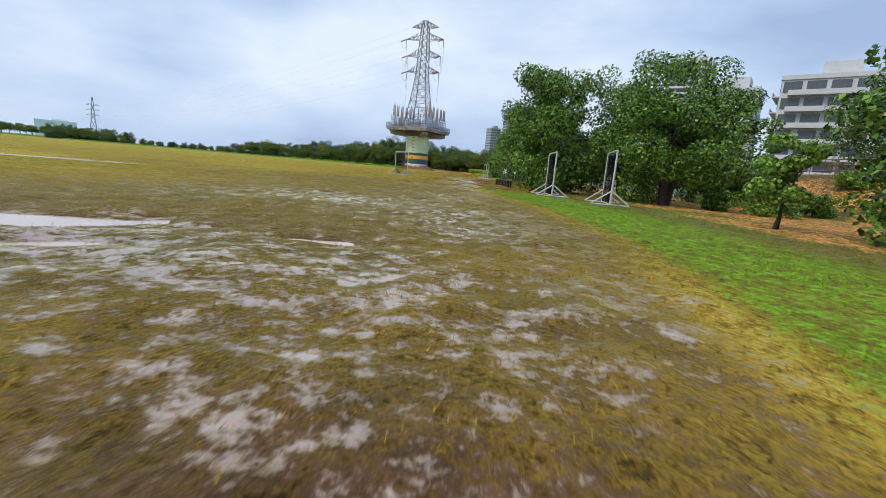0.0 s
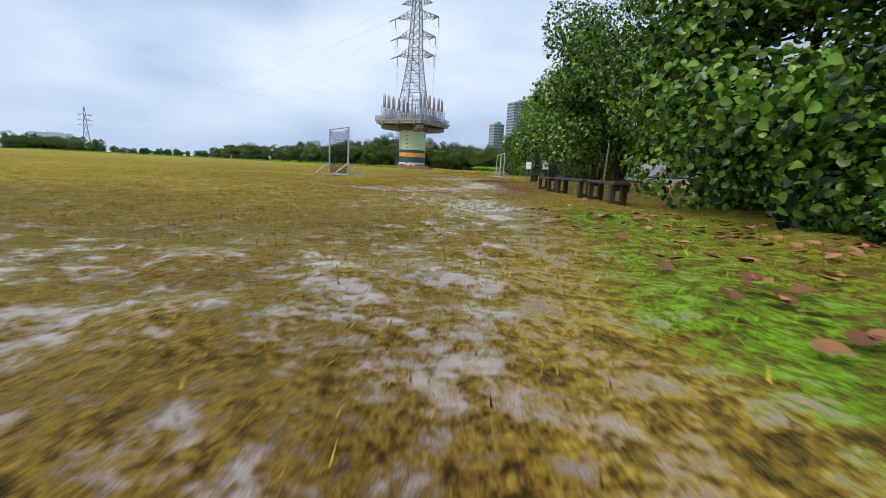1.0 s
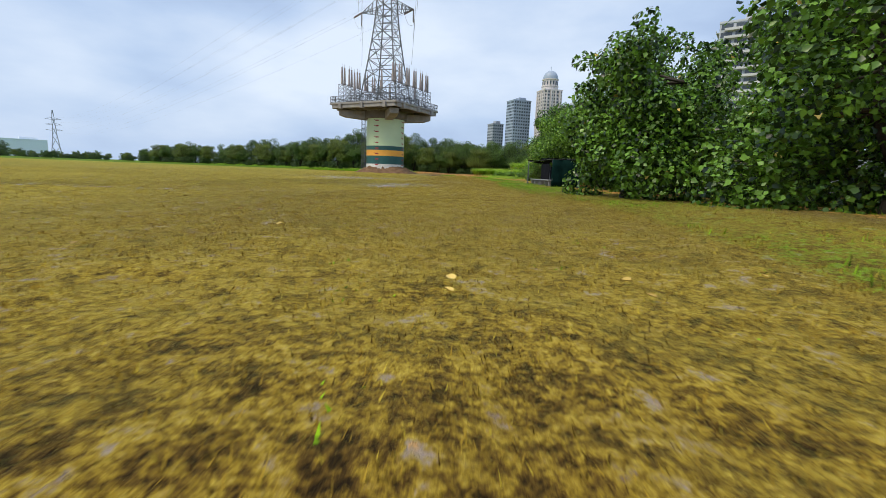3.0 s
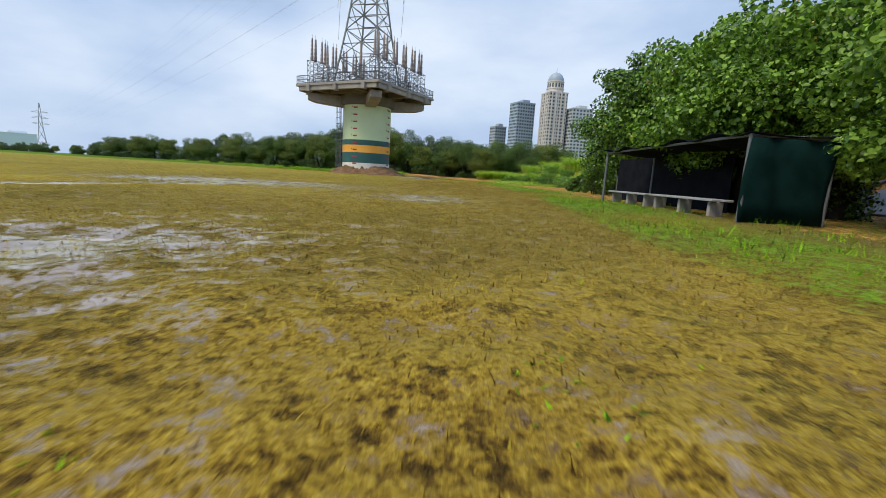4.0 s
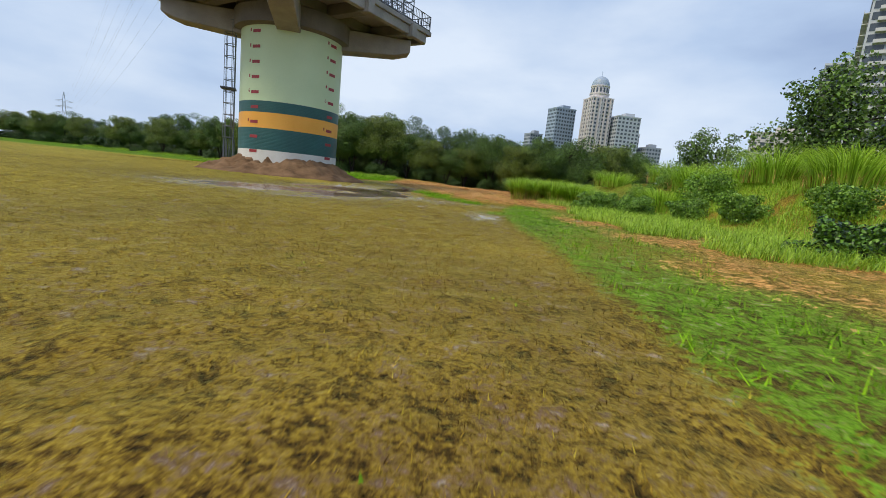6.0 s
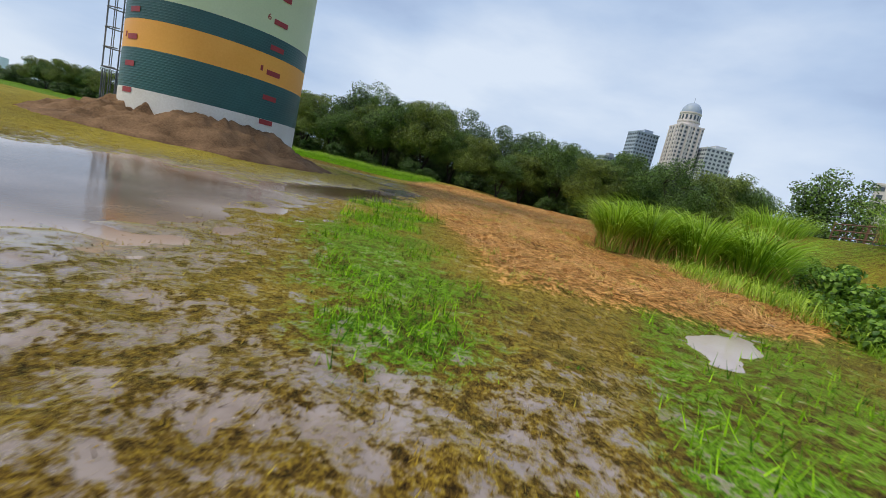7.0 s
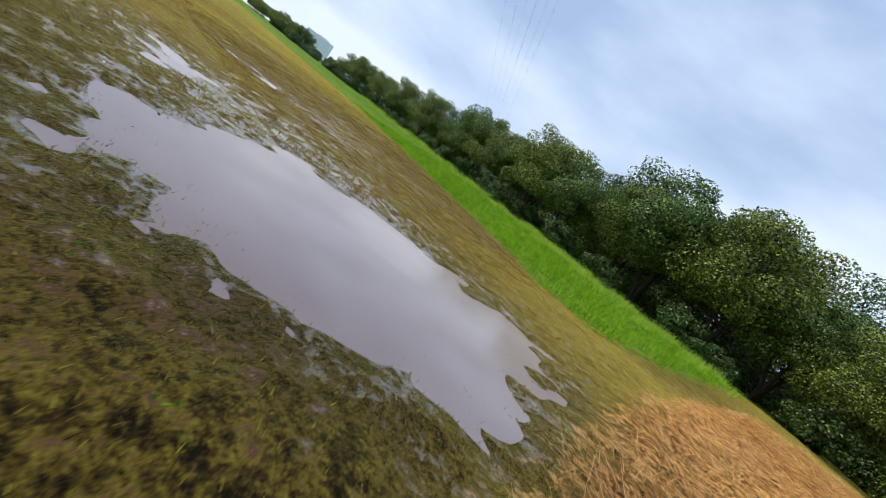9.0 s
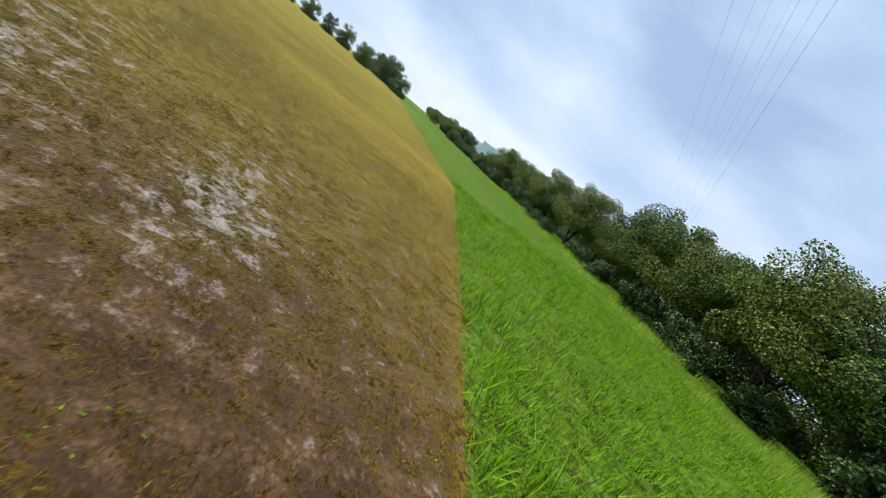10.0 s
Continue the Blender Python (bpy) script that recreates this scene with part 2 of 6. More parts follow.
def ground_material():
    """Soil, thin olive turf, lush turf and cut straw, told apart by the sheet's own zone values and broken up by noise."""
    m = bpy.data.materials.new("wet_field")
    m.use_nodes = True
    n, l = m.node_tree.nodes, m.node_tree.links
    b = n["Principled BSDF"]
    co = n.new("ShaderNodeTexCoord")

    def noise_(scale, detail=5, rough=0.6):
        q = n.new("ShaderNodeTexNoise")
        q.inputs["Scale"].default_value, q.inputs["Detail"].default_value, q.inputs["Roughness"].default_value = scale, detail, rough
        l.new(co.outputs["Object"], q.inputs["Vector"])
        return q.outputs["Fac"]

    def ramp(fac, stops):
        r = n.new("ShaderNodeValToRGB")
        while len(r.color_ramp.elements) < len(stops):
            r.color_ramp.elements.new(0.5)
        for e, (p, c) in zip(r.color_ramp.elements, stops):
            e.position, e.color = p, (*c, 1)
        l.new(fac, r.inputs["Fac"])
        return r.outputs["Color"]

    def attr(name):
        a = n.new("ShaderNodeAttribute")
        a.attribute_name = name
        return a.outputs["Fac"]

    def math_(op, a, c, d=None):
        q = n.new("ShaderNodeMath")
        q.operation = op
        for i, v in enumerate((a, c, d)):
            if v is None:
                continue
            if isinstance(v, (int, float)):
                q.inputs[i].default_value = v
            else:
                l.new(v, q.inputs[i])
        return q.outputs[0]

    def mix(fac, a, c):
        q = n.new("ShaderNodeMix")
        q.data_type = "RGBA"
        l.new(fac, q.inputs["Factor"])
        l.new(a, q.inputs["A"])
        l.new(c, q.inputs["B"])
        return q.outputs["Result"]

    def edge(value, lo, hi):
        q = n.new("ShaderNodeMapRange")
        q.interpolation_type = "SMOOTHSTEP"
        q.inputs["From Min"].default_value, q.inputs["From Max"].default_value = lo, hi
        l.new(value, q.inputs["Value"])
        return q.outputs["Result"]

    broad, mid, fine, grain = noise_(0.12, 3), noise_(0.9, 5), noise_(8.5, 6, 0.68), noise_(26.0, 4, 0.7)
    tiny, lump = noise_(75.0, 3, 0.7), noise_(3.4, 5, 0.65)

    def spread(*terms):
        """Half, plus each noise's swing times its weight."""
        total = 0.5
        for value, weight in terms:
            total = math_("MULTIPLY_ADD", math_("SUBTRACT", value, 0.5), weight, total)
        return total

    speck = spread((fine, 1.05), (grain, 1.0), (lump, 0.35), (tiny, 0.55))
    blend = spread((fine, 1.3), (lump, 0.45), (grain, 0.75))
    turf = ramp(math_("ADD", speck, math_("MULTIPLY", math_("SUBTRACT", broad, 0.5), 0.5)),
                ((0.28, (0.018, 0.01, 0.003)), (0.43, (0.11, 0.061, 0.012)), (0.58, (0.315, 0.21, 0.022)), (0.77, (0.68, 0.52, 0.085))))
    lush = ramp(speck,
                ((0.28, (0.008, 0.014, 0.002)), (0.47, (0.045, 0.12, 0.004)), (0.68, (0.2, 0.42, 0.014))))
    mud = ramp(spread((lump, 0.8), (fine, 0.5), (grain, 0.6)),
               ((0.33, (0.016, 0.008, 0.004)), (0.5, (0.075, 0.037, 0.017)), (0.68, (0.19, 0.108, 0.055))))
    clay = ramp(blend, ((0.3, (0.022, 0.006, 0.003)), (0.5, (0.095, 0.02, 0.009)), (0.7, (0.21, 0.058, 0.026))))
    straw = ramp(speck, ((0.34, (0.03, 0.011, 0.005)), (0.49, (0.32, 0.12, 0.03)), (0.68, (0.84, 0.45, 0.14))))
    noisy = math_("MULTIPLY_ADD", math_("SUBTRACT", blend, 0.5), 1.8, 0.0)
    mudmix = edge(math_("ADD", attr("mud"), noisy), 0.35, 0.75)
    soil = mix(edge(math_("ADD", attr("clay"), math_("MULTIPLY", noisy, 0.5)), 0.3, 0.7), mud, clay)
    colour = mix(edge(math_("ADD", attr("lush"), math_("MULTIPLY", noisy, 0.8)), 0.35, 0.65), turf, lush)
    colour = mix(mudmix, colour, soil)
    strawy = edge(math_("ADD", attr("straw"), math_("MULTIPLY", noisy, 0.8)), 0.4, 0.6)
    colour = mix(strawy, colour, straw)
    pool = edge(math_("ADD", attr("wet"), spread((fine, 2.2), (lump, 1.5), (grain, 1.0))), 0.88, 1.24)
    dry = math_("SUBTRACT", 1.0, math_("MULTIPLY", strawy, 1.0))
    pool = math_("MULTIPLY", pool, dry)
    film = mix(edge(attr("clay"), 0.25, 0.7), ramp(lump, ((0.35, (0.21, 0.158, 0.13)), (0.65, (0.36, 0.29, 0.255)))), ramp(lump, ((0.35, (0.36, 0.15, 0.1)), (0.65, (0.5, 0.27, 0.21)))))
    colour = mix(pool, colour, film)
    l.new(colour, b.inputs["Base Color"])
    wet = math_("MULTIPLY", mudmix, -0.12)
    gloss = math_("ADD", wet, 0.8)
    gloss = math_("MULTIPLY", gloss, math_("MULTIPLY_ADD", pool, -0.88, 1.0))
    l.new(gloss, b.inputs["Roughness"])
    b.inputs["Sheen Roughness"].default_value = 0.22
    clayey = edge(attr("clay"), 0.2, 0.6)
    bare = math_("MAXIMUM", math_("MULTIPLY", math_("MAXIMUM", clayey, 0.08), mudmix), math_("MAXIMUM", math_("MULTIPLY", strawy, 0.55), math_("MULTIPLY", attr("lush"), 0.75)))
    down = math_("SUBTRACT", 1.0, bare)
    down.node.use_clamp = True
    l.new(down, b.inputs["Sheen Weight"])
    l.new(math_("MULTIPLY_ADD", pool, 0.4, math_("MULTIPLY_ADD", mudmix, 0.12, 0.08)), b.inputs["Specular IOR Level"])
    b.inputs["Sheen Tint"].default_value = (1.0, 0.83, 0.16, 1)
    bp = n.new("ShaderNodeBump")
    bp.inputs["Strength"].default_value, bp.inputs["Distance"].default_value = 0.5, 0.03
    l.new(math_("MULTIPLY", speck, math_("SUBTRACT", 1.0, pool)), bp.inputs["Height"])
    l.new(bp.outputs["Normal"], b.inputs["Normal"])
    return m


M_WATER, M_GROUND = water_material(), ground_material()


# ---- mesh helpers ----
def part(name, bm, material, parent=None, label="", smooth=False):
    me = bpy.data.meshes.new(name)
    bm.to_mesh(me)
    bm.free()
    if smooth:
        me.polygons.foreach_set("use_smooth", [True] * len(me.polygons))
    me.materials.append(material)
    ob = new(name, me)
    if parent is not None:
        ob.parent = parent
    if label:
        ob["label"] = label
    return ob


def raw(name, verts, faces, material, parent=None):
    """A mesh from arrays of places and of equal-sided faces."""
    verts, faces = np.asarray(verts, np.float32), np.asarray(faces, np.int32)
    me = bpy.data.meshes.new(name)
    k = faces.shape[1]
    me.vertices.add(len(verts))
    me.vertices.foreach_set("co", verts.ravel())
    me.loops.add(faces.size)
    me.loops.foreach_set("vertex_index", faces.ravel())
    me.polygons.add(len(faces))
    me.polygons.foreach_set("loop_start", np.arange(0, faces.size, k, dtype=np.int32))
    me.update(calc_edges=True)
    me.materials.append(material)
    ob = new(name, me)
    if parent is not None:
        ob.parent = parent
    return ob


def thing(name, x=0.0, y=0.0, z=0.0, rz=0.0, label="", category="", group="", kind=""):
    ob = new(name)
    ob.matrix_basis = pose(x, y, z, 0, 0, rz)
    return tagged(ob, label, category, group, kind)


def box(bm, sx, sy, sz, at=(0, 0, 0), turn=None, bevel=0.0):
    m = Matrix.Translation(at) @ (turn.to_4x4() if turn else Matrix()) @ Matrix.Diagonal((sx, sy, sz, 1))
    got = bmesh.ops.create_cube(bm, size=1.0, matrix=m)
    if bevel:
        edges = list({e for v in got["verts"] for e in v.link_edges})
        bmesh.ops.bevel(bm, geom=edges, offset=bevel, segments=1, affect="EDGES", profile=0.5)


def beam(bm, p, q, w, sides=4):
    """A straight bar of width w from p to q."""
    p, q = Vector(p), Vector(q)
    d = q - p
    m = Matrix.Translation((p + q) / 2) @ d.to_track_quat("Z", "Y").to_matrix().to_4x4()
    bmesh.ops.create_cone(bm, cap_ends=True, segments=sides, radius1=w / 2, radius2=w / 2, depth=d.length, matrix=m)


def lathe(bm, profile, seg=32):
    """A turned body from (radius, z) pairs."""
    rings = [[bm.verts.new((r * math.cos(2 * math.pi * i / seg), r * math.sin(2 * math.pi * i / seg), z)) for i in range(seg)] for r, z in profile]
    for a, b in zip(rings, rings[1:]):
        for i in range(seg):
            bm.faces.new((a[i], a[(i + 1) % seg], b[(i + 1) % seg], b[i]))
    return rings


def bars(name, pairs, w, material, parent, sides=4):
    bm = bmesh.new()
    for p, q in pairs:
        beam(bm, p, q, w, sides)
    return part(name, bm, material, parent)


def balusters(spots, tall, w, material, parent):
    """Upright bars at the given feet, each an object of its own on one mesh."""
    me = None
    for p in spots:
        if me is None:
            ob = bars("baluster", [((0, 0, 0), (0, 0, tall))], w, material, parent)
            me = ob.data
        else:
            ob = new("baluster", me)
            ob.parent = parent
        ob.matrix_basis = Matrix.Translation(p)


# ---- the ground ----
def lattice(ix, iy, seed):
    h = (ix.astype(np.int64) * 374761393 + iy.astype(np.int64) * 668265263 + seed * 974711) & 0xFFFFFFFF
    h = ((h ^ (h >> 13)) * 1274126177) & 0xFFFFFFFF
    return ((h ^ (h >> 16)) & 0xFFFF) / 65535.0


def bumps(x, y, size, seed, octaves=3):
    """Smooth noise between -1 and 1 with lumps about size metres across."""
    total, amp, norm = 0.0, 1.0, 0.0
    for o in range(octaves):
        u, v = x / size, y / size
        iu, iv = np.floor(u), np.floor(v)
        fu, fv = u - iu, v - iv
        fu, fv = fu * fu * (3 - 2 * fu), fv * fv * (3 - 2 * fv)
        a, b = lattice(iu, iv, seed + o), lattice(iu + 1, iv, seed + o)
        c, d = lattice(iu, iv + 1, seed + o), lattice(iu + 1, iv + 1, seed + o)
        total = total + amp * (2 * ((a * (1 - fu) + b * fu) * (1 - fv) + (c * (1 - fu) + d * fu) * fv) - 1)
        norm, amp, size = norm + amp, amp * 0.5, size * 0.47
    return total / norm


def step(v, lo, hi):
    s = np.clip((v - lo) / (hi - lo), 0, 1)
    return s * s * (3 - 2 * s)


# Standing water: centre, half-length and half-width, turn in degrees, depth.
PUDDLES = [
    (-4.6, -0.5, 1.5, 0.6, 15, 1.2), (-4.1, -1.6, 0.8, 0.35, 20, 1.0), (-3.2, -0.2, 0.35, 0.16, 10, 1.1), (-18, 12, 9, 1.2, 15, 1.0), (-14, 18, 6, 0.8, 8, 0.9), (-2.0, -0.5, 0.5, 0.14, 0, 0.9),
    (0.9, 19.5, 0.4, 1.2, 8, 0.65), (-0.2, 24.0, 0.6, 0.3, 35, 0.85), (0.6, 25.5, 0.55, 0.5, 40, 0.8), (1.4, 26.8, 0.4, 0.8, -10, 0.95), (1.8, 29.2, 0.35, 1.8, -8, 0.85),
    (-1.6, 38.6, 2.0, 0.9, 25, 1.5), (2.2, 120.2, 1.6, 3.0, -10, 1.25), (3.2, 123.2, 1.7, 1.6, 20, 1.5), (-0.3, 36.9, 0.7, 0.5, 20, 0.8), (0.9, 35.2, 0.7, 1.1, 10, 0.62), (2.2, 41.0, 0.9, 1.5, 0, 0.5),
    (0.1, 43.3, 1.2, 0.5, 5, 1.3), (0.5, 46.2, 1.4, 1.1, 20, 1.35), (2.5, 46.9, 0.42, 1.6, -8, 1.2), (-1.6, 44.6, 1.0, 0.5, 20, 0.8),
    (-12, 60, 9, 0.8, 12, 0.9), (-20, 52, 8, 1.0, 10, 0.9), (-7.5, 41, 4.0, 0.5, 10, 0.8),
    (1.3, 70.8, 0.55, 0.75, -40, 0.9), (-1.5, 69.5, 1.6, 0.5, 10, 0.75), (-4.4, 81.2, 2.4, 0.8, 25, 0.9), (-2.4, 84.3, 2.6, 1.2, 20, 1.5), (3.2, 78.7, 0.6, 0.6, -10, 0.62),
    (-10, 98, 6, 0.7, 5, 0.8), (-4, 108, 4, 0.7, 8, 0.8), (-0.6, 120.0, 3.2, 2.4, 35, 1.3), (1.2, 125.6, 2.6, 3.0, -15, 1.6), (2.5, 132.0, 1.1, 4.2, 0, 1.7), (2.2, 138.6, 0.9, 3.0, 5, 1.7),
    (7.25, 115.6, 0.3, 1.3, -12, 0.74), (7.4, 117.6, 0.35, 0.8, 10, 0.7), (9.1, 115.6, 0.45, 0.26, 0, 1.0), (10.4, 118.6, 0.4, 1.3, -35, 0.85), (4.0, 121.5, 1.0, 1.2, 0, 0.6),
    (9.8, 124.6, 0.35, 0.9, -25, 1.0), (8.7, 122.6, 0.4, 0.3, 0, 0.75), (10.9, 126.4, 0.35, 1.4, -40, 1.2), (3.4, 123.8, 1.3, 1.0, 30, 0.85),
    (0.75, 68.5, 0.5, 1.5, -5, 1.0), (-3.6, 77.8, 4.6, 0.7, 69, 0.9), (3.1, 88.45, 0.38, 0.3, 20, 0.95), (-2.3, 100.2, 1.4, 0.5, 12, 0.95), (1.9, 117.0, 1.3, 0.8, 20, 1.0),
    (0.6, 142.1, 1.1, 0.9, 20, 1.5), (-0.5, 145.2, 0.7, 1.1, 25, 1.3), (-3.3, 149.6, 1.95, 1.6, 60, 1.7), (-1.5, 149.9, 0.6, 0.4, 30, 0.9), (-7.0, 148.6, 1.6, 1.0, 20, 0.7), (-12.0, 150.6, 2.0, 0.7, 20, 0.65), (-9.5, 147.0, 2.2, 0.8, 10, 0.7),
]
EDGE_Y = [-40, -8, -3, 1, 6, 15.6, 18.5, 24, 35, 50, 60, 72, 83, 93, 107, 117, 122, 126, 132, 170]
EDGE_X = [0.0, 0.4, 0.85, 1.7, 1.8, 0.85, 1.5, 2.5, 4.2, 4.9, 6.0, 5.6, 6.9, 7.3, 7.9, 7.6, 8.2, 8.8, 9.4, 12]


# Ground so wet that water films stand between its tufts: centre, half-width across, half-length along, strength.
FILMS = [
    (-0.2, 2.5, 2.0, 3.0, 0.36), (-0.4, 8.0, 2.0, 3.5, 0.36), (0.5, 13.5, 1.4, 3.0, 0.38), (0.8, 20.5, 1.3, 2.5, 0.34),
    (-3.4, -1.8, 2.6, 1.3, 0.54), (-1.5, -2.8, 1.3, 1.0, 0.4), (0.5, -1.8, 0.6, 0.9, 0.35), (-2.6, 4.6, 2.4, 1.8, 0.55), (0.6, 11.5, 0.7, 2.6, 0.45), (-0.4, 8.5, 2.5, 2.5, 0.36), (-1.6, 15.2, 2.2, 1.4, 0.34), (0.4, 15.6, 0.9, 2.0, 0.42), (1.0, 19.0, 0.9, 4.0, 0.42), (0.5, 25.0, 1.0, 1.0, 0.5), (1.6, 29.0, 0.7, 3.5, 0.5), (-1.0, 23.8, 1.2, 0.5, 0.4),
    (0.6, 34.6, 1.3, 2.2, 0.52), (1.7, 37.5, 1.2, 1.8, 0.5), (2.2, 40.5, 1.3, 1.6, 0.4), (0.5, 43.6, 1.2, 0.8, 0.5), (1.2, 46.2, 2.2, 1.2, 0.5), (0.6, 44.2, 2.2, 1.5, 0.36), (-2, 37.5, 2.4, 1.6, 0.4),
    (1.5, 70.5, 1.4, 2.0, 0.45), (3.4, 78.4, 0.9, 1.3, 0.6), (-2, 82.5, 4.0, 2.5, 0.5), (7.4, 116.2, 0.6, 1.8, 0.6), (4.6, 121.5, 1.5, 2.5, 0.45), (1.5, 129, 3.0, 6.0, 0.45), (7.4, 121.8, 1.8, 0.9, 0.5), (6.0, 123.5, 1.0, 0.8, 0.4), (4.4, 122.4, 1.2, 0.8, 0.55), (-0.8, 144.6, 1.6, 2.2, 0.5),
    (-3.8, 149.6, 1.7, 1.5, 0.36), (0.8, 68.6, 0.9, 2.0, 0.45), (3.1, 88.4, 0.6, 0.6, 0.5), (0.8, 118.8, 3.0, 2.6, 0.45), (-9.6, 152.2, 1.8, 1.0, 0.46), (-11.2, 153.4, 2.2, 1.2, 0.42), (-8.9, 154.6, 0.7, 0.5, 0.42), (-16.3, 154.7, 2.2, 0.8, 0.4), (-16.2, 156.8, 1.3, 0.5, 0.5), (-20, 153.0, 3.0, 0.9, 0.3), (-6, 150.5, 2.4, 2.0, 0.4),
]


def films(x, y):
    w = np.zeros_like(x)
    for cx, cy, a, b, deep in FILMS:
        w = np.maximum(w, deep * (1.22 if cy < 50 else 1.0) * np.exp(-0.7 * (((x - cx) / a) ** 2 + ((y - cy) / b) ** 2)))
    return w


def wetness(x, y, rain=0.26):
    w = np.zeros_like(x)
    for cx, cy, a, b, turn, deep in PUDDLES:
        c, s = math.cos(radians(turn)), math.sin(radians(turn))
        u, v = ((x - cx) * c + (y - cy) * s) / a, (-(x - cx) * s + (y - cy) * c) / b
        w = np.maximum(w, deep * np.exp(-0.75 * (u * u + v * v)))
    damp = rain * np.clip(1.7 * bumps(x, y, 8.0, 55, 2), 0, 1) * step(np.interp(y, EDGE_Y, EDGE_X) - x, 0, 1.5) * step(-y, -175, -150)
    return np.maximum(w, damp)


def inside(x, y, ring, soft):
    """About 1 inside a convex-ish ring of corners and 0 outside, with a soft rim."""
    odd = np.zeros(x.shape, bool)
    near = np.full_like(x, 1e9)
    for (x0, y0), (x1, y1) in zip(ring, ring[1:] + ring[:1]):
        t = np.clip(((x - x0) * (x1 - x0) + (y - y0) * (y1 - y0)) / ((x1 - x0) ** 2 + (y1 - y0) ** 2), 0, 1)
        near = np.minimum(near, np.hypot(x - x0 - t * (x1 - x0), y - y0 - t * (y1 - y0)))
        cross = ((y0 > y) != (y1 > y)) & (x < (x1 - x0) * (y - y0) / ((y1 - y0) + 1e-12) + x0)
        odd ^= cross
    return step(np.where(odd, near, -near), -soft, soft)


STRAW_RING = [(7.6, 124.6), (6.6, 127.7), (6.05, 128.9), (5.5, 130.0), (4.7, 131.3), (4.2, 135), (3.5, 138.4), (1.9, 141.4), (1.2, 143), (0.6, 144.9), (0.1, 146.6), (-0.8, 149.6), (-1.5, 152.2), (-1.9, 155), (-2.4, 160), (-2, 167), (4, 172), (15, 176), (15, 160), (11.5, 146), (11, 139), (10.8, 134.5), (13.5, 131.5), (14, 128), (11, 126)]
LEVEE_TOE, LEVEE_TOP, LEVEE_Z = 15.5, 22.0, 2.3


def tussocks(x, y):
    """The turf's own relief: tufts and hollows a hand to a stride across."""
    return 0.036 * bumps(x, y, 0.34, 3, 2) + 0.016 * bumps(x, y, 1.5, 13, 2) + 0.012 * bumps(x, y, 5.0, 9, 2)


def height(x, y):
    w = wetness(x, y, 0.0)
    near = step(-np.abs(y - 80), -140, -92)
    h = 0.044 + inside(x, y, STRAW_RING, 0.5) * (0.07 + 0.1 * bumps(x, y, 0.6, 81, 3)) + near * tussocks(x, y) - 0.075 * w
    h = h + 0.16 * step(x, 4.0, 9.0) * step(y, 36, 46) * step(-y, -66, -56)
    h = h + LEVEE_Z * step(x, LEVEE_TOE, LEVEE_TOP) * step(-y, -172, -150)
    far_edge = np.where(x > -30, 157.2 - (x + 7.7) * 0.266, 163.13 - (x + 30) * 0.08)
    h = h + 0.45 * step(y, far_edge + 4, far_edge + 16) * step(-x, -6, 2)
    return h


def grid_lines(stops):
    out = []
    for (a, b, n) in stops:
        out += list(np.linspace(a, b, n, endpoint=False))
    return np.array(out + [stops[-1][1]])


gx = grid_lines([(-3500, -400, 8), (-400, -60, 34), (-60, -16, 74), (-16, -7, 60), (-7, 10, 190), (10, 14, 24), (14, 30, 40), (30, 120, 18), (120, 3500, 8)])
gy = grid_lines([(-3000, -100, 6), (-100, -10, 30), (-10, 166, 1750), (166, 215, 80), (215, 400, 12), (400, 4500, 10)])
GX, GY = np.meshgrid(gx, gy)
GZ = height(GX, GY)
nx, ny = len(gx), len(gy)
idx = np.arange(nx * ny).reshape(ny, nx)
quads = np.stack([idx[:-1, :-1], idx[:-1, 1:], idx[1:, 1:], idx[1:, :-1]], -1).reshape(-1, 4)
ground = raw("ground", np.stack([GX, GY, GZ], -1).reshape(-1, 3), quads, M_GROUND)
ground.data.polygons.foreach_set("use_smooth", np.ones(len(quads), bool))
tagged(ground, "waterlogged olive and brown mown grass field with mud", "ground", kind="structure")


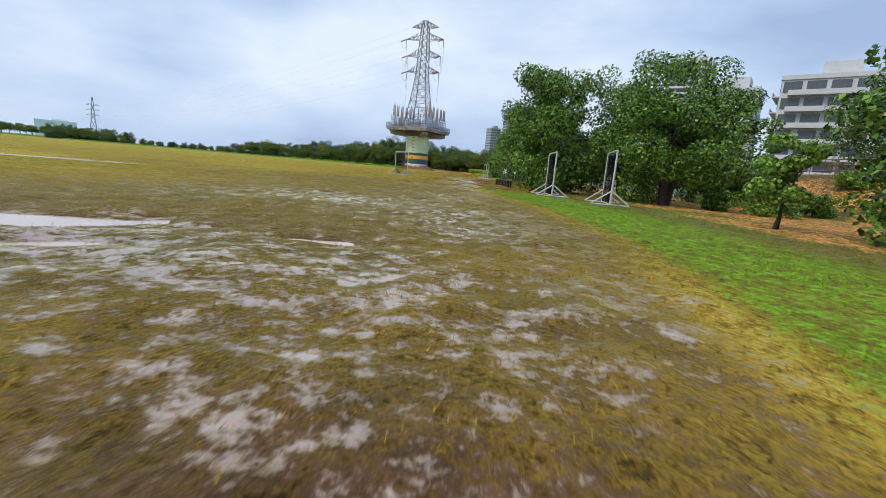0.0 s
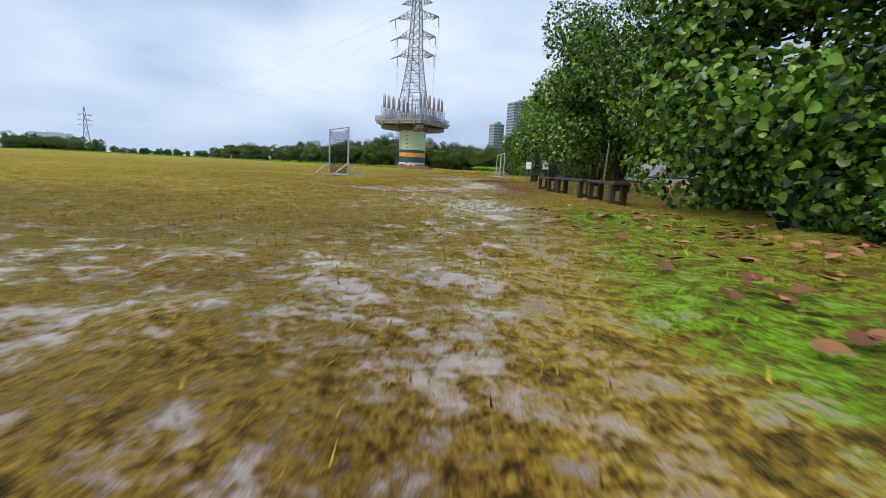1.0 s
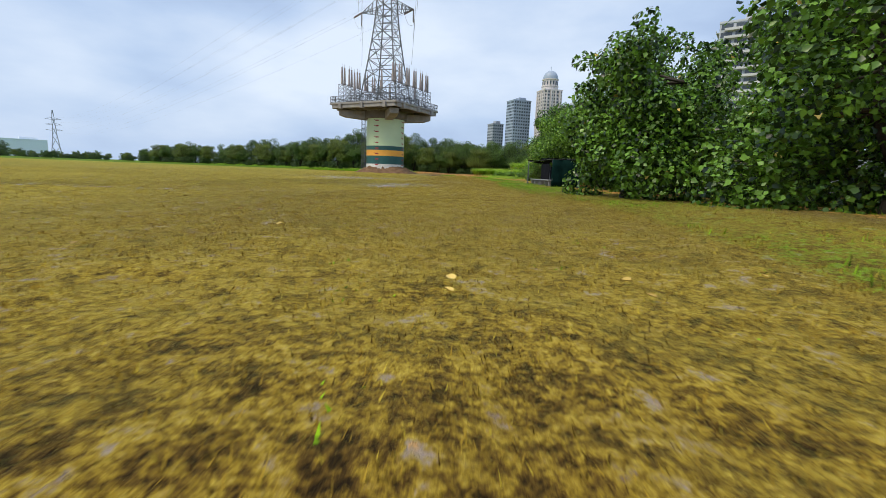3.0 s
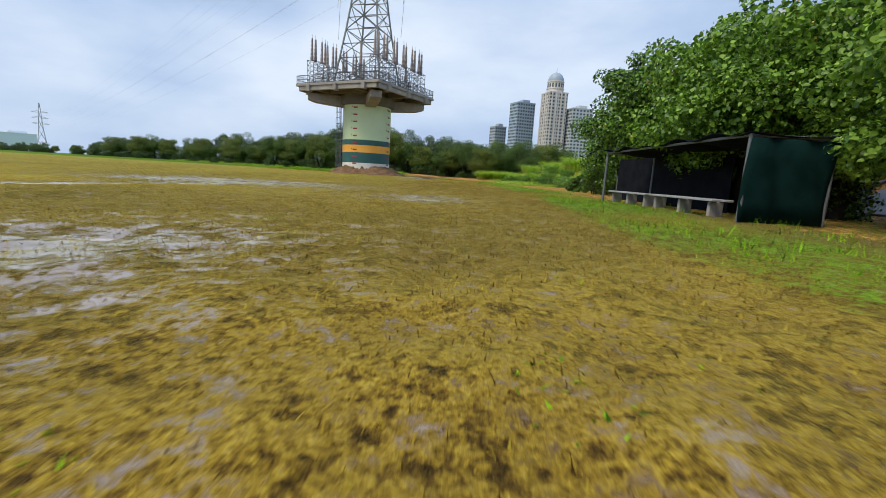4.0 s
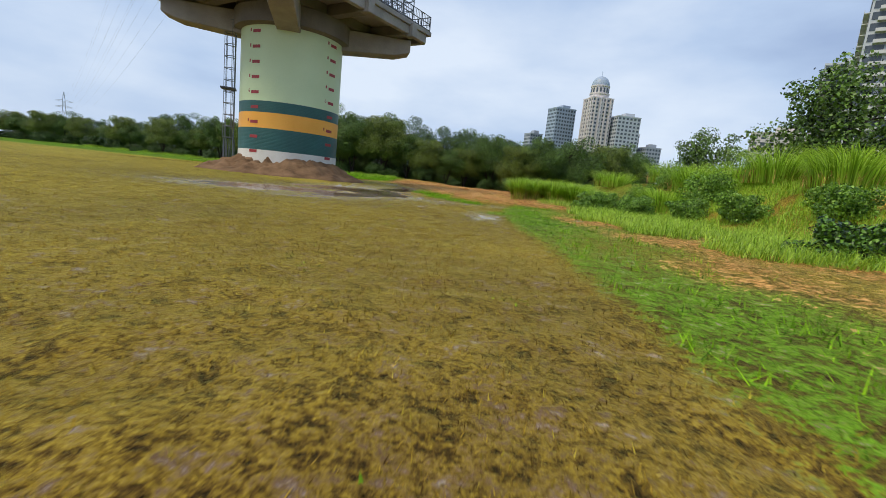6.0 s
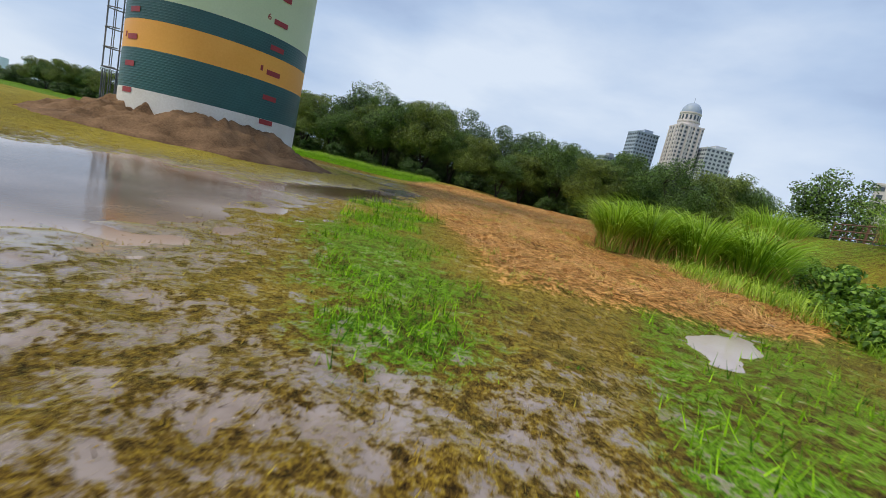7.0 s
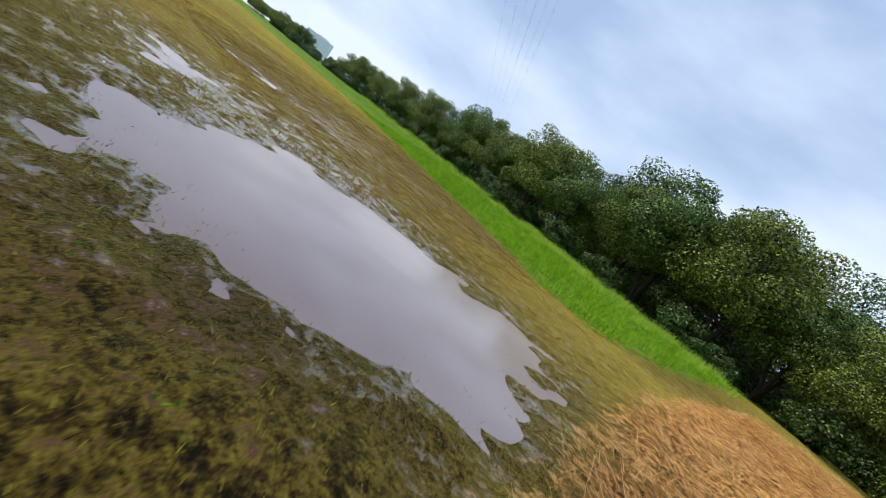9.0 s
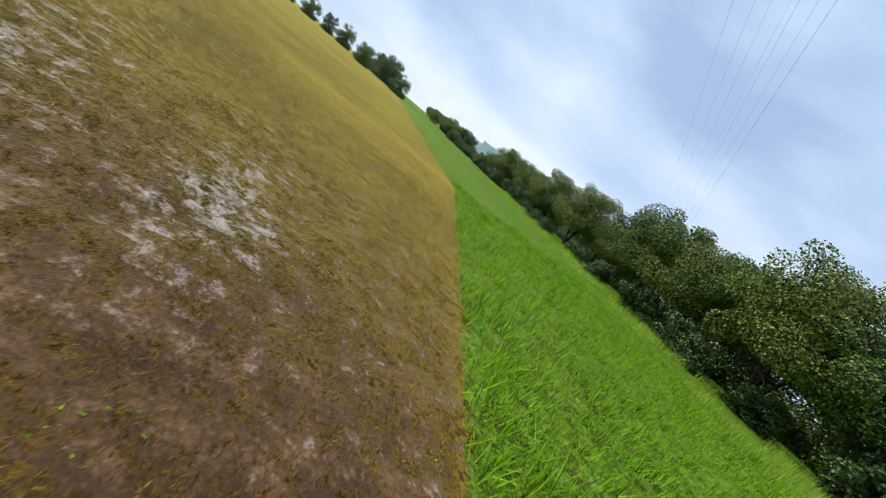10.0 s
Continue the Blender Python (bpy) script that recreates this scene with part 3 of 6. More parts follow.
def zones(x, y):
    lush_right = step(x - np.interp(y, EDGE_Y, EDGE_X), -0.35, 0.55)
    far_edge = np.where(x > -30, 157.2 - (x + 7.7) * 0.266, 163.13 - (x + 30) * 0.08)
    lush_far = step(y - far_edge, -0.1, 0.25) * step(-x, 2.0, 5.5) * (0.72 + 0.5 * step(y, far_edge + 1, far_edge + 14))
    straw = inside(x, y, STRAW_RING, 0.7)
    bank = step(x - np.interp(y, [-10, 12, 30, 60, 90, 125], [5.4, 6.2, 8.6, 9.6, 9.6, 9.0]), -0.6, 1.2) * step(-y, -125, -118) * (1 - 0.2 * step(y, 100, 110)) * step(-x, -23, -17) * np.clip(0.56 + 0.6 * bumps(x, y, 2.0, 5, 2), 0, 1)
    spots = np.zeros_like(x)
    for cx, cy, r in ((5.6, 125.6, 1.5), (6.6, 123.6, 1.3), (7.0, 122.4, 0.9), (6.0, 124.6, 1.2), (5.2, 127.2, 1.2), (-2.2, 142.4, 1.2), (-3.6, 144.2, 1.0), (4.6, 130.6, 1.2), (5.2, 128.9, 1.1), (4.2, 129.8, 1.2), (3.9, 132.4, 0.8), (3.6, 135.4, 0.6), (-4.4, 134.0, 1.0), (7.9, 117.5, 1.4), (-6.0, 157.0, 0.8)):
        spots = np.maximum(spots, np.exp(-((x - cx) ** 2 + (y - cy) ** 2) / r ** 2))
    mound = step(-np.hypot(x + 7.0, y - 138.0), -6.6, -5.2)
    lush = np.clip(np.maximum(lush_right * (1 - 0.7 * step(x, 10.3, 11.6) * step(y, 102, 110) * step(-y, -128, -122)) * (0.68 - 0.13 * step(y, 9, 15) - 0.14 * step(y, 20, 30) * step(-y, -70, -58) + 0.14 * step(y, 104, 112) * step(-y, -124, -119) + 0.25 * bumps(x, y, 4.0, 31, 2)), np.maximum(np.maximum(lush_far, spots * 0.72), step(-y, -26, -10) * (0.25 + 0.25 * bumps(x, y, 1.2, 37, 2)))), 0, 1) * (1 - mound)
    w = wetness(x, y)
    # Beneath the tree edge: bare soil and the trees' shade, both painted as mud.
    under = step(x - np.interp(y, EDGE_Y, EDGE_X), -1.6, -0.5) * step(y, 19, 23) * step(-y, -46, -40)
    lush = lush * (1 - 0.6 * under)
    # More mud within a few metres of the flight line.
    mud_share = 0.18 * step(y, 50, 58) * step(-y, -122, -114) * step(-np.abs(x - np.interp(y, [42, 86, 120], [2.1, 5.4, 7.5])), -9, -4)
    mud_share = mud_share + 0.07 + 0.5 * under + 0.52 * step(-y, -23, -15.5) * step(np.interp(y, EDGE_Y, EDGE_X) - x, -0.2, 0.6) * step(x, -14, -5) * (1 + 0.25 * step(-y, -5, -2)) + 0.26 * np.exp(-(((x + 13.2) / 2.6) ** 2 + ((y - 157.2) / 1.8) ** 2)) + 0.25 * step(y, 149.5, 152) * step(-x, 4, 8) * step(x, -23, -15) + 0.2 * step(-np.abs(y - 121), -9, -4) + 0.1 * step(-np.abs(x - np.interp(y, [-5, 42, 86, 120, 160], [-1.5, 1.5, 4.4, 4.5, -6])), -13, -4) + 0.12 * bumps(x, y, 5.0, 43, 2)
    mud = np.clip(mud_share + 0.42 * w - 2.5 * tussocks(x, y) + 0.16 * step(-x, -3, 6) * step(y, 144, 150) * step(x, -28, -17), 0, 1) * (1 - 0.8 * lush)
    # Further in, tree shade is put into the ground colour through the mud value.
    shade = step(x - np.interp(y, EDGE_Y, EDGE_X), 1.6, 3.6) * step(-y, -98, -86)
    mud = np.maximum(np.maximum(mud, mound), 0.62 * shade)
    clay = 1.05 * np.exp(-(((x - 3.0 - 0.1 * (y - 35.6)) / 1.25) ** 2 + ((y - 35.8) / 3.7) ** 2)) + 0.42 * np.exp(-(((x - 1.5) / 2.0) ** 2 + ((y - 37.0) / 5.0) ** 2)) + 0.42 * np.exp(-(((x - 0.9) / 1.5) ** 2 + ((y - 42.8) / 1.3) ** 2)) + 0.7 * np.exp(-(((x + 0.2) / 1.8) ** 2 + ((y - 23.6) / 1.6) ** 2)) + 0.8 * np.exp(-(((x - 2.6) / 1.1) ** 2 + ((y - 27.2) / 3.2) ** 2)) + 0.42 * np.exp(-(((x + 1.2) / 2.6) ** 2 + ((y - 147.4) / 2.0) ** 2)) + 0.2 * np.exp(-(((x + 14) / 8) ** 2 + ((y - 156) / 5) ** 2))
    mud = np.maximum(mud, np.clip(1.15 * clay - 0.2 - 7 * tussocks(x, y), 0, 1) * (1 - lush))
    return lush, np.maximum(straw, bank), mud, clay


for key, values in zip(("lush", "straw", "mud", "clay"), zones(GX, GY)):
    layer = ground.data.attributes.new(key, "FLOAT", "POINT")
    layer.data.foreach_set("value", np.clip(values, 0, 1.2).astype(np.float32).ravel())

near = step(-GX, -13, -10) * step(GX, -40, -30) * step(GY, -20, -10) * step(-GY, -166, -160)
layer = ground.data.attributes.new("wet", "FLOAT", "POINT")
layer.data.foreach_set("value", (near * np.clip(films(GX, GY) + 0.42 * wetness(GX, GY) + 0.1 + 0.1 * bumps(GX, GY, 3.0, 61, 2) - 0.3 * np.exp(-((GX + 1.5) / 0.9) ** 2 - ((GY - 148.0) / 0.9) ** 2) - 0.35 * np.exp(-((GX - 2.8) / 0.8) ** 2 - ((GY - 34.8) / 2.4) ** 2), 0, 1) * (1 - 0.9 * np.clip(zones(GX, GY)[0], 0, 1))).astype(np.float32).ravel())

wx, wy = np.meshgrid(np.linspace(-41, 13, 55), np.linspace(-21, 165, 187))
wi = np.arange(wx.size).reshape(wx.shape)
water = raw("water", np.stack([wx, wy, np.full_like(wx, -0.012)], -1).reshape(-1, 3), np.stack([wi[:-1, :-1], wi[:-1, 1:], wi[1:, 1:], wi[1:, :-1]], -1).reshape(-1, 4), M_WATER)
layer = water.data.attributes.new("clay", "FLOAT", "POINT")
layer.data.foreach_set("value", np.clip(zones(wx, wy)[3], 0, 1).astype(np.float32).ravel())
# Only the pond beside the pier, whose reflection goes into the water colour.
layer = water.data.attributes.new("deep", "FLOAT", "POINT")
layer.data.foreach_set("value", (step(wetness(wx, wy), 0.75, 1.3) * step(-wy, -139, -136) * step(wy, 112, 116)).astype(np.float32).ravel())
tagged(water, "shallow muddy rain puddles standing on the field", "puddle", kind="structure")


# ---- grass, straw and reeds ----
def blades(name, spots, length, width, lean, material, label, category, segs=1, lie=0.0, parent=None, kind="stuff", seed=1, comb=0.0, droop=0.0):
    """Bent blades at spots (x, y, z); length, width and lean are arrays or numbers; lie tips them towards the ground."""
    rng = np.random.default_rng(seed)
    n = len(spots)
    length, width, lean = (np.broadcast_to(np.asarray(v, float), (n,)) for v in (length, width, lean))
    turn = rng.uniform(0, 2 * np.pi, n)
    if comb:
        turn = 5.0 * bumps(spots[:, 0], spots[:, 1], 1.6, 90, 2) + 2.2 + rng.normal(0, comb, n)
    ahead = np.stack([np.cos(turn), np.sin(turn), np.zeros(n)], -1)
    side = np.stack([-np.sin(turn), np.cos(turn), np.zeros(n)], -1)
    rows = []
    for k in range(segs + 1):
        f = k / segs
        a = lean * (0.35 + 0.65 * f) + lie + droop * f ** 2.2
        mid = spots + (ahead * np.sin(a)[:, None] + np.array([0, 0, 1.0]) * np.cos(a)[:, None]) * (length * f)[:, None]
        if lie:
            mid[:, 2] = spots[:, 2] + 0.012 + np.abs(np.cos(a)) * length * f
        wd = (width * (1 - f) ** 0.7 * 0.5)[:, None]
        rows.append((mid - side * wd, mid + side * wd) if k < segs else (mid,))
    verts = np.concatenate([v for row in rows for v in row])
    i = np.arange(n)
    faces = []
    for k in range(segs):
        a, b = i + 2 * k * n, i + (2 * k + 1) * n
        if k < segs - 1:
            c, d = i + (2 * k + 3) * n, i + (2 * k + 2) * n
            faces += [np.stack([a, b, c], -1), np.stack([a, c, d], -1)]
        else:
            faces.append(np.stack([a, b, i + 2 * segs * n], -1))
    ob = raw(name, verts, np.concatenate(faces), material, parent)
    return tagged(ob, label, category, kind=kind) if kind else ob


rng = np.random.default_rng(7)


def scatter(n, x0, x1, y0, y1, follow=True, bias=1.0):
    """Places on the ground beside the flight line, denser towards it."""
    y = rng.uniform(y0, y1, n)
    u = rng.uniform(-1, 1, n)
    u = np.sign(u) * np.abs(u) ** bias
    x = (x0 + x1) / 2 + u * (x1 - x0) / 2
    if follow:
        x = x + np.interp(y, [-5, 42, 86, 120, 135, 147, 157], [-0.9, 2.1, 5.4, 7.5, 6.5, -0.3, -12])
    return x, y


x, y = scatter(420000, -9, 5, -5, 160, bias=1.35)
lush_, straw_, mud_, clay_ = zones(x, y)
z = height(x, y)
tuft = bumps(x, y, 0.2, 77, 2)
keep = ((z > -0.012) | ((z > -0.045) & (tuft > 0.25))) & (lush_ < 0.45 + 0.3 * tuft) & (straw_ < 0.5) & (rng.random(len(x)) < np.clip(0.75 - 0.7 * mud_ + 1.3 * tuft - 0.9 * films(x, y), 0.02, 1) * (1 - 0.6 * step(y, 143, 150) * step(-x, 0, 6) - 0.45 * step(-y, -24, -14)) * np.clip(1.15 - 0.9 * clay_, 0.05, 1))
p = np.stack([x, y, z], -1)[keep]
blades("field_grass", p, rng.uniform(0.015, 0.045, len(p)), rng.uniform(0.004, 0.009, len(p)), rng.uniform(0.2, 1.2, len(p)), M_GRASS,
       "short wet olive and yellow mown turf on the field", "grass", seed=3)
x, y = scatter(600000, -27, 8, -4, 165, bias=1.25)
lush_, straw_, mud_, clay_ = zones(x, y)
z = height(x, y)
tuft = bumps(x, y, 0.28, 76, 2)
keep = (z > -0.015) & (lush_ < 0.5) & (straw_ < 0.5) & (rng.random(len(x)) < np.clip(0.8 - 0.6 * mud_ + 1.2 * tuft - 0.9 * films(x, y), 0.02, 1) * (1 - 0.85 * step(y, 143, 150) * step(-x, 0, 6) * step(x, -24, -18) - 0.6 * step(-y, -22, -12) * step(x, -9, -4)) * np.clip(1.15 - 0.9 * clay_, 0.05, 1))
p = np.stack([x, y, z], -1)[keep]
blades("tufted_grass", p, rng.uniform(0.02, 0.05, len(p)), rng.uniform(0.005, 0.01, len(p)), rng.uniform(0.1, 1.0, len(p)), M_TIPS,
       "wiry yellow-olive grass tufts over the field", "grass", seed=8)
x, y = scatter(700000, -3.6, 3.2, -4, 158, bias=1.1)
lush_, straw_, mud_, clay_ = zones(x, y)
z = height(x, y)
tuft = bumps(x, y, 0.12, 74, 2)
keep = (z > -0.02) & (lush_ < 0.55) & (straw_ < 0.5) & (rng.random(len(x)) < np.clip(0.85 - 0.55 * mud_ + 1.1 * tuft - 0.9 * films(x, y), 0.04, 1) * np.clip(1.15 - 0.9 * clay_, 0.05, 1))
p = np.stack([x, y, z], -1)[keep]
blades("matted_turf", p, rng.uniform(0.018, 0.05, len(p)), rng.uniform(0.003, 0.007, len(p)), rng.uniform(0.4, 1.45, len(p)), M_GRASS,
       "matted wet brown and olive turf along the field", "grass", seed=9)
x, y = scatter(330000, -3, 9, -5, 128, bias=1.0)
x2, y2 = np.concatenate([rng.uniform(-32, 0, 270000), rng.uniform(2, 8, 40000)]), np.concatenate([rng.uniform(155, 172, 270000), rng.uniform(122, 134, 40000)])
x, y = np.concatenate([x, x2]), np.concatenate([y, y2])
lush_, straw_, mud_, _c = zones(x, y)
z = height(x, y)
keep = (z > -0.02) & (lush_ > 0.5 + 0.25 * bumps(x, y, 0.5, 78, 2)) & (straw_ < 0.5) & (rng.random(len(x)) < np.clip(0.62 + 0.9 * bumps(x, y, 0.3, 87, 2), 0.12, 1))
p = np.stack([x, y, z], -1)[keep]
tall_ = np.where((p[:, 1] > 152) | (np.hypot(p[:, 0] - 4.6, p[:, 1] - 130.6) < 4), 1.9, 1.0)
tall_ = tall_ * (1 - 0.5 * step(-p[:, 1], -34, -24)) * np.clip(0.95 + 1.3 * bumps(p[:, 0], p[:, 1], 0.45, 88, 2), 0.3, 2.2)
blades("lush_grass", p, rng.uniform(0.04, 0.13, len(p)) * tall_, rng.uniform(0.005, 0.011, len(p)) * np.abs(tall_) ** 0.5, rng.uniform(0.2, 1.2, len(p)), M_LUSH,
       "bright green uncut grass along the field's edges", "grass", seed=4)
x = rng.uniform(-60, -3, 60000)
y = np.where(x > -30, 157.2 - (x + 7.7) * 0.266, 163.13 - (x + 30) * 0.08) + rng.uniform(10.5, 16, len(x))
keep = bumps(x, y, 1.2, 89, 2) > 0.05
p = np.stack([x, y, height(x, y)], -1)[keep]
blades("crest_weeds", p, rng.uniform(0.15, 0.55, len(p)), rng.uniform(0.008, 0.018, len(p)), rng.uniform(0.05, 0.7, len(p)), M_REED,
       "rank yellow-green weeds on the crest before the trees", "weeds", segs=2, seed=24)
x, y = scatter(260000, -7, 5, -5, 160, bias=1.2)
lush_, straw_, mud_, _c = zones(x, y)
z = height(x, y)
keep = (z > -0.02) & (lush_ < 0.6) & ((bumps(x, y, 0.42, 83, 2) > 0.04 + 0.57 - 0.12 * step(y, 140, 150) - 0.2 * lush_ + 0.1 * straw_)) & ((straw_ < 0.7) | (y > 124)) & (y > 20)
p = np.stack([x, y, z], -1)[keep]
blades("clover_tufts", p, rng.uniform(0.015, 0.04, len(p)), rng.uniform(0.008, 0.016, len(p)), rng.uniform(0.7, 1.45, len(p)), M_LUSH,
       "small bright green weed tufts in the mud", "grass", seed=14)
x, y = np.append(rng.uniform(-30, -4, 260000), rng.uniform(-19, -5, 260000)), np.append(rng.uniform(146, 163, 260000), rng.uniform(149.5, 160.5, 260000))
lush_, straw_, mud_, _c = zones(x, y)
tuft = bumps(x, y, 0.16, 71, 2)
keep = (lush_ < 0.4) & (straw_ < 0.4) & (height(x, y) > -0.01) & (rng.random(len(x)) < np.clip(0.5 + 1.6 * tuft - 0.6 * films(x, y), 0.03, 1))
p = np.stack([x, y, height(x, y)], -1)[keep]
blades("clumped_turf", p, rng.uniform(0.018, 0.05, len(p)), rng.uniform(0.003, 0.006, len(p)), rng.uniform(0.2, 1.3, len(p)), M_THATCH,
       "small clumps of brown and olive turf on bare mud", "grass", seed=19)
x, y = rng.uniform(-8, 18, 330000), 123 + 46 * rng.random(330000) ** 1.3
lush_, straw_, mud_, _c = zones(x, y)
keep = (straw_ > 0.45 + 0.2 * bumps(x, y, 0.9, 79, 2)) & (bumps(x, y, 0.42, 97, 2) > -0.28) & (height(x, y) > 0.0)
p = np.stack([x, y, height(x, y) + 0.12 * np.abs(bumps(x, y, 0.5, 80, 2))], -1)[keep]
blades("cut_straw", p, rng.uniform(0.12, 0.6, len(p)), rng.uniform(0.0025, 0.007, len(p)), rng.uniform(-0.1, 0.28, len(p)), M_STRAW,
       "dry golden-brown cut reed straw lying flat", "straw", segs=2, lie=1.28, seed=5, comb=0.85)
x, y = rng.uniform(0, 13, 90000), rng.uniform(124, 152, 90000)
keep = (zones(x, y)[1] > 0.5) & (bumps(x, y, 0.55, 98, 2) > 0.4)
p = np.stack([x, y, height(x, y)], -1)[keep]
blades("straw_weeds", p, rng.uniform(0.05, 0.14, len(p)), rng.uniform(0.005, 0.011, len(p)), rng.uniform(0.3, 1.3, len(p)), M_REED,
       "yellow-green weeds sprouting through the cut straw", "weeds", seed=15)


# ---- trees ----
def leaf_cloud(name, blobs, count, size, material, parent, seed, hang=0.0, fill=0.25, oval=False):
    """Folded leaves on and in a set of lumps (x, y, z, rx, ry, rz)."""
    r = np.random.default_rng(seed)
    blobs = np.array(blobs, float)
    area = (blobs[:, 3] * blobs[:, 4] + blobs[:, 3] * blobs[:, 5]) ** 1.0
    which = r.choice(len(blobs), count, p=area / area.sum())
    way = r.normal(size=(count, 3))
    way /= np.linalg.norm(way, axis=1)[:, None]
    lump = bumps(way[:, 0] * 3 + which * 7.1, way[:, 1] * 3 + way[:, 2] * 2.3, 1.0, seed, 2)
    dist = np.where(r.random(count) < fill, r.uniform(0.35, 0.9, count), 0.92 + 0.16 * lump + r.normal(0, 0.07, count))
    b = blobs[which]
    pos = b[:, :3] + way * b[:, 3:] * dist[:, None]
    pos[:, 2] = np.maximum(pos[:, 2], 0.06 + 0.1 * r.random(count))
    normal = way * 0.7 + r.normal(0, 0.55, (count, 3)) + np.array([0, 0, 0.35])
    normal /= np.linalg.norm(normal, axis=1)[:, None]
    axis = np.cross(normal, r.normal(size=(count, 3)))
    axis[:, 2] -= hang
    axis -= normal * (axis * normal).sum(1)[:, None]
    axis /= np.linalg.norm(axis, axis=1)[:, None] + 1e-9
    side = np.cross(normal, axis)
    s = size * r.uniform(0.55, 1.25, count)[:, None]
    base, tip = pos - axis * s * 0.5, pos + axis * s * 0.55
    fold = normal * s * 0.1
    l1, r1 = pos - axis * s * 0.16 + side * s * 0.42 + fold, pos - axis * s * 0.16 - side * s * 0.42 + fold
    i = np.arange(count)
    if oval:
        l0, r0 = pos - axis * s * 0.36 + side * s * 0.3 + fold, pos - axis * s * 0.36 - side * s * 0.3 + fold
        l2, r2 = pos + axis * s * 0.16 + side * s * 0.34 + fold, pos + axis * s * 0.16 - side * s * 0.34 + fold
        verts = np.concatenate([base, r0, r1, r2, tip - normal * s * 0.08, l2, l1, l0])
        faces = np.concatenate([np.stack([i, i + a * count, i + b * count], -1) for a, b in ((1, 2), (2, 3), (3, 4), (4, 5), (5, 6), (6, 7))])
        return raw(name, verts, faces, material, parent)
    verts = np.concatenate([base, r1, tip, l1])
    faces = np.stack([np.stack([i, i + count, i + 2 * count], -1), np.stack([i, i + 2 * count, i + 3 * count], -1)], 1).reshape(-1, 3)
    return raw(name, verts, faces, material, parent)


def limb(bm, points, radii, sides=7):
    """A tapering bent branch along points."""
    rings = []
    for k, p in enumerate(points):
        d = (Vector(points[min(k + 1, len(points) - 1)]) - Vector(points[max(k - 1, 0)])).normalized()
        m = Matrix.Translation(p) @ d.to_track_quat("Z", "Y").to_matrix().to_4x4()
        rings.append([bm.verts.new(m @ Vector((radii[k] * math.cos(2 * math.pi * i / sides), radii[k] * math.sin(2 * math.pi * i / sides), 0))) for i in range(sides)])
    for a, b in zip(rings, rings[1:]):
        for i in range(sides):
            bm.faces.new((a[i], a[(i + 1) % sides], b[(i + 1) % sides], b[i]))


def tree(name, x, y, tall, spread, seed, label, leaves=14000, size=0.17, material=None, low=0.16, lumps=26, trunk=0.16, forks=3, twigs=6, z=0.0, group="", category="tree", fill=0.25, hang=0.4, oval=False):
    """A tapered, forked trunk with limbs and a crown of many lumps of leaves."""
    r = random.Random(seed)
    t = thing(name, x, y, z, 0, label, category, group)
    bm = bmesh.new()
    blobs = []
    for f in range(forks):
        a = 2 * math.pi * f / forks + r.uniform(-0.4, 0.4)
        lean_ = r.uniform(0.25, 0.55) * spread
        pts = [Vector((0.08 * math.cos(a), 0.08 * math.sin(a), -0.1))]
        for k in range(1, 6):
            s = k / 5
            pts.append(Vector((math.cos(a) * lean_ * s ** 1.2 + r.uniform(-0.1, 0.1), math.sin(a) * lean_ * s ** 1.2 + r.uniform(-0.1, 0.1), tall * 0.66 * s)))
        limb(bm, pts, [trunk * (1 - 0.16 * k) for k in range(6)])
        for k in range(2, 6):
            for _ in range(twigs // 3 + 1):
                b = r.uniform(0, 2 * math.pi)
                reach = spread * r.uniform(0.3, 0.6) * (1 - 0.3 * abs(k - 3) / 3)
                tip = Vector((pts[k].x * 0.6 + math.cos(b) * reach, pts[k].y * 0.6 + math.sin(b) * reach, pts[k].z + r.uniform(-0.1, 0.12) * tall))
                mid = (pts[k] + tip) / 2 + Vector((0, 0, r.uniform(0, 0.06) * tall))
                limb(bm, [pts[k], mid, tip], [trunk * 0.3, trunk * 0.2, trunk * 0.06], 5)
                s = spread * r.uniform(0.16, 0.26)
                if tip.z > low * tall * 0.7:
                    blobs.append((tip.x, tip.y, tip.z, s, s, s * 0.75))
    part("trunk", bm, M_BARK, t, smooth=True)
    for _ in range(lumps):
        a, h = r.uniform(0, 2 * math.pi), r.uniform(low, 1.0)
        out_ = spread * math.sqrt(max(0.05, 1 - ((h - 0.5) / 0.62) ** 2)) * r.uniform(0.35, 0.92)
        s = r.uniform(0.2, 0.42) * spread * (1.12 - 0.45 * h)
        blobs.append((math.cos(a) * out_, math.sin(a) * out_, max(s * 0.55, h * tall - s * 0.4), s, s, s * r.uniform(0.6, 0.95)))
    leaf_cloud("crown", blobs, leaves, size, material or M_LEAF, t, seed, hang, fill, oval)
    if name == "broadleaf_tree":
        leaf_cloud("yellowing_leaves", blobs, 70, size, M_YELLOW_LEAF, t, seed + 7, hang, 0.0)
    return t


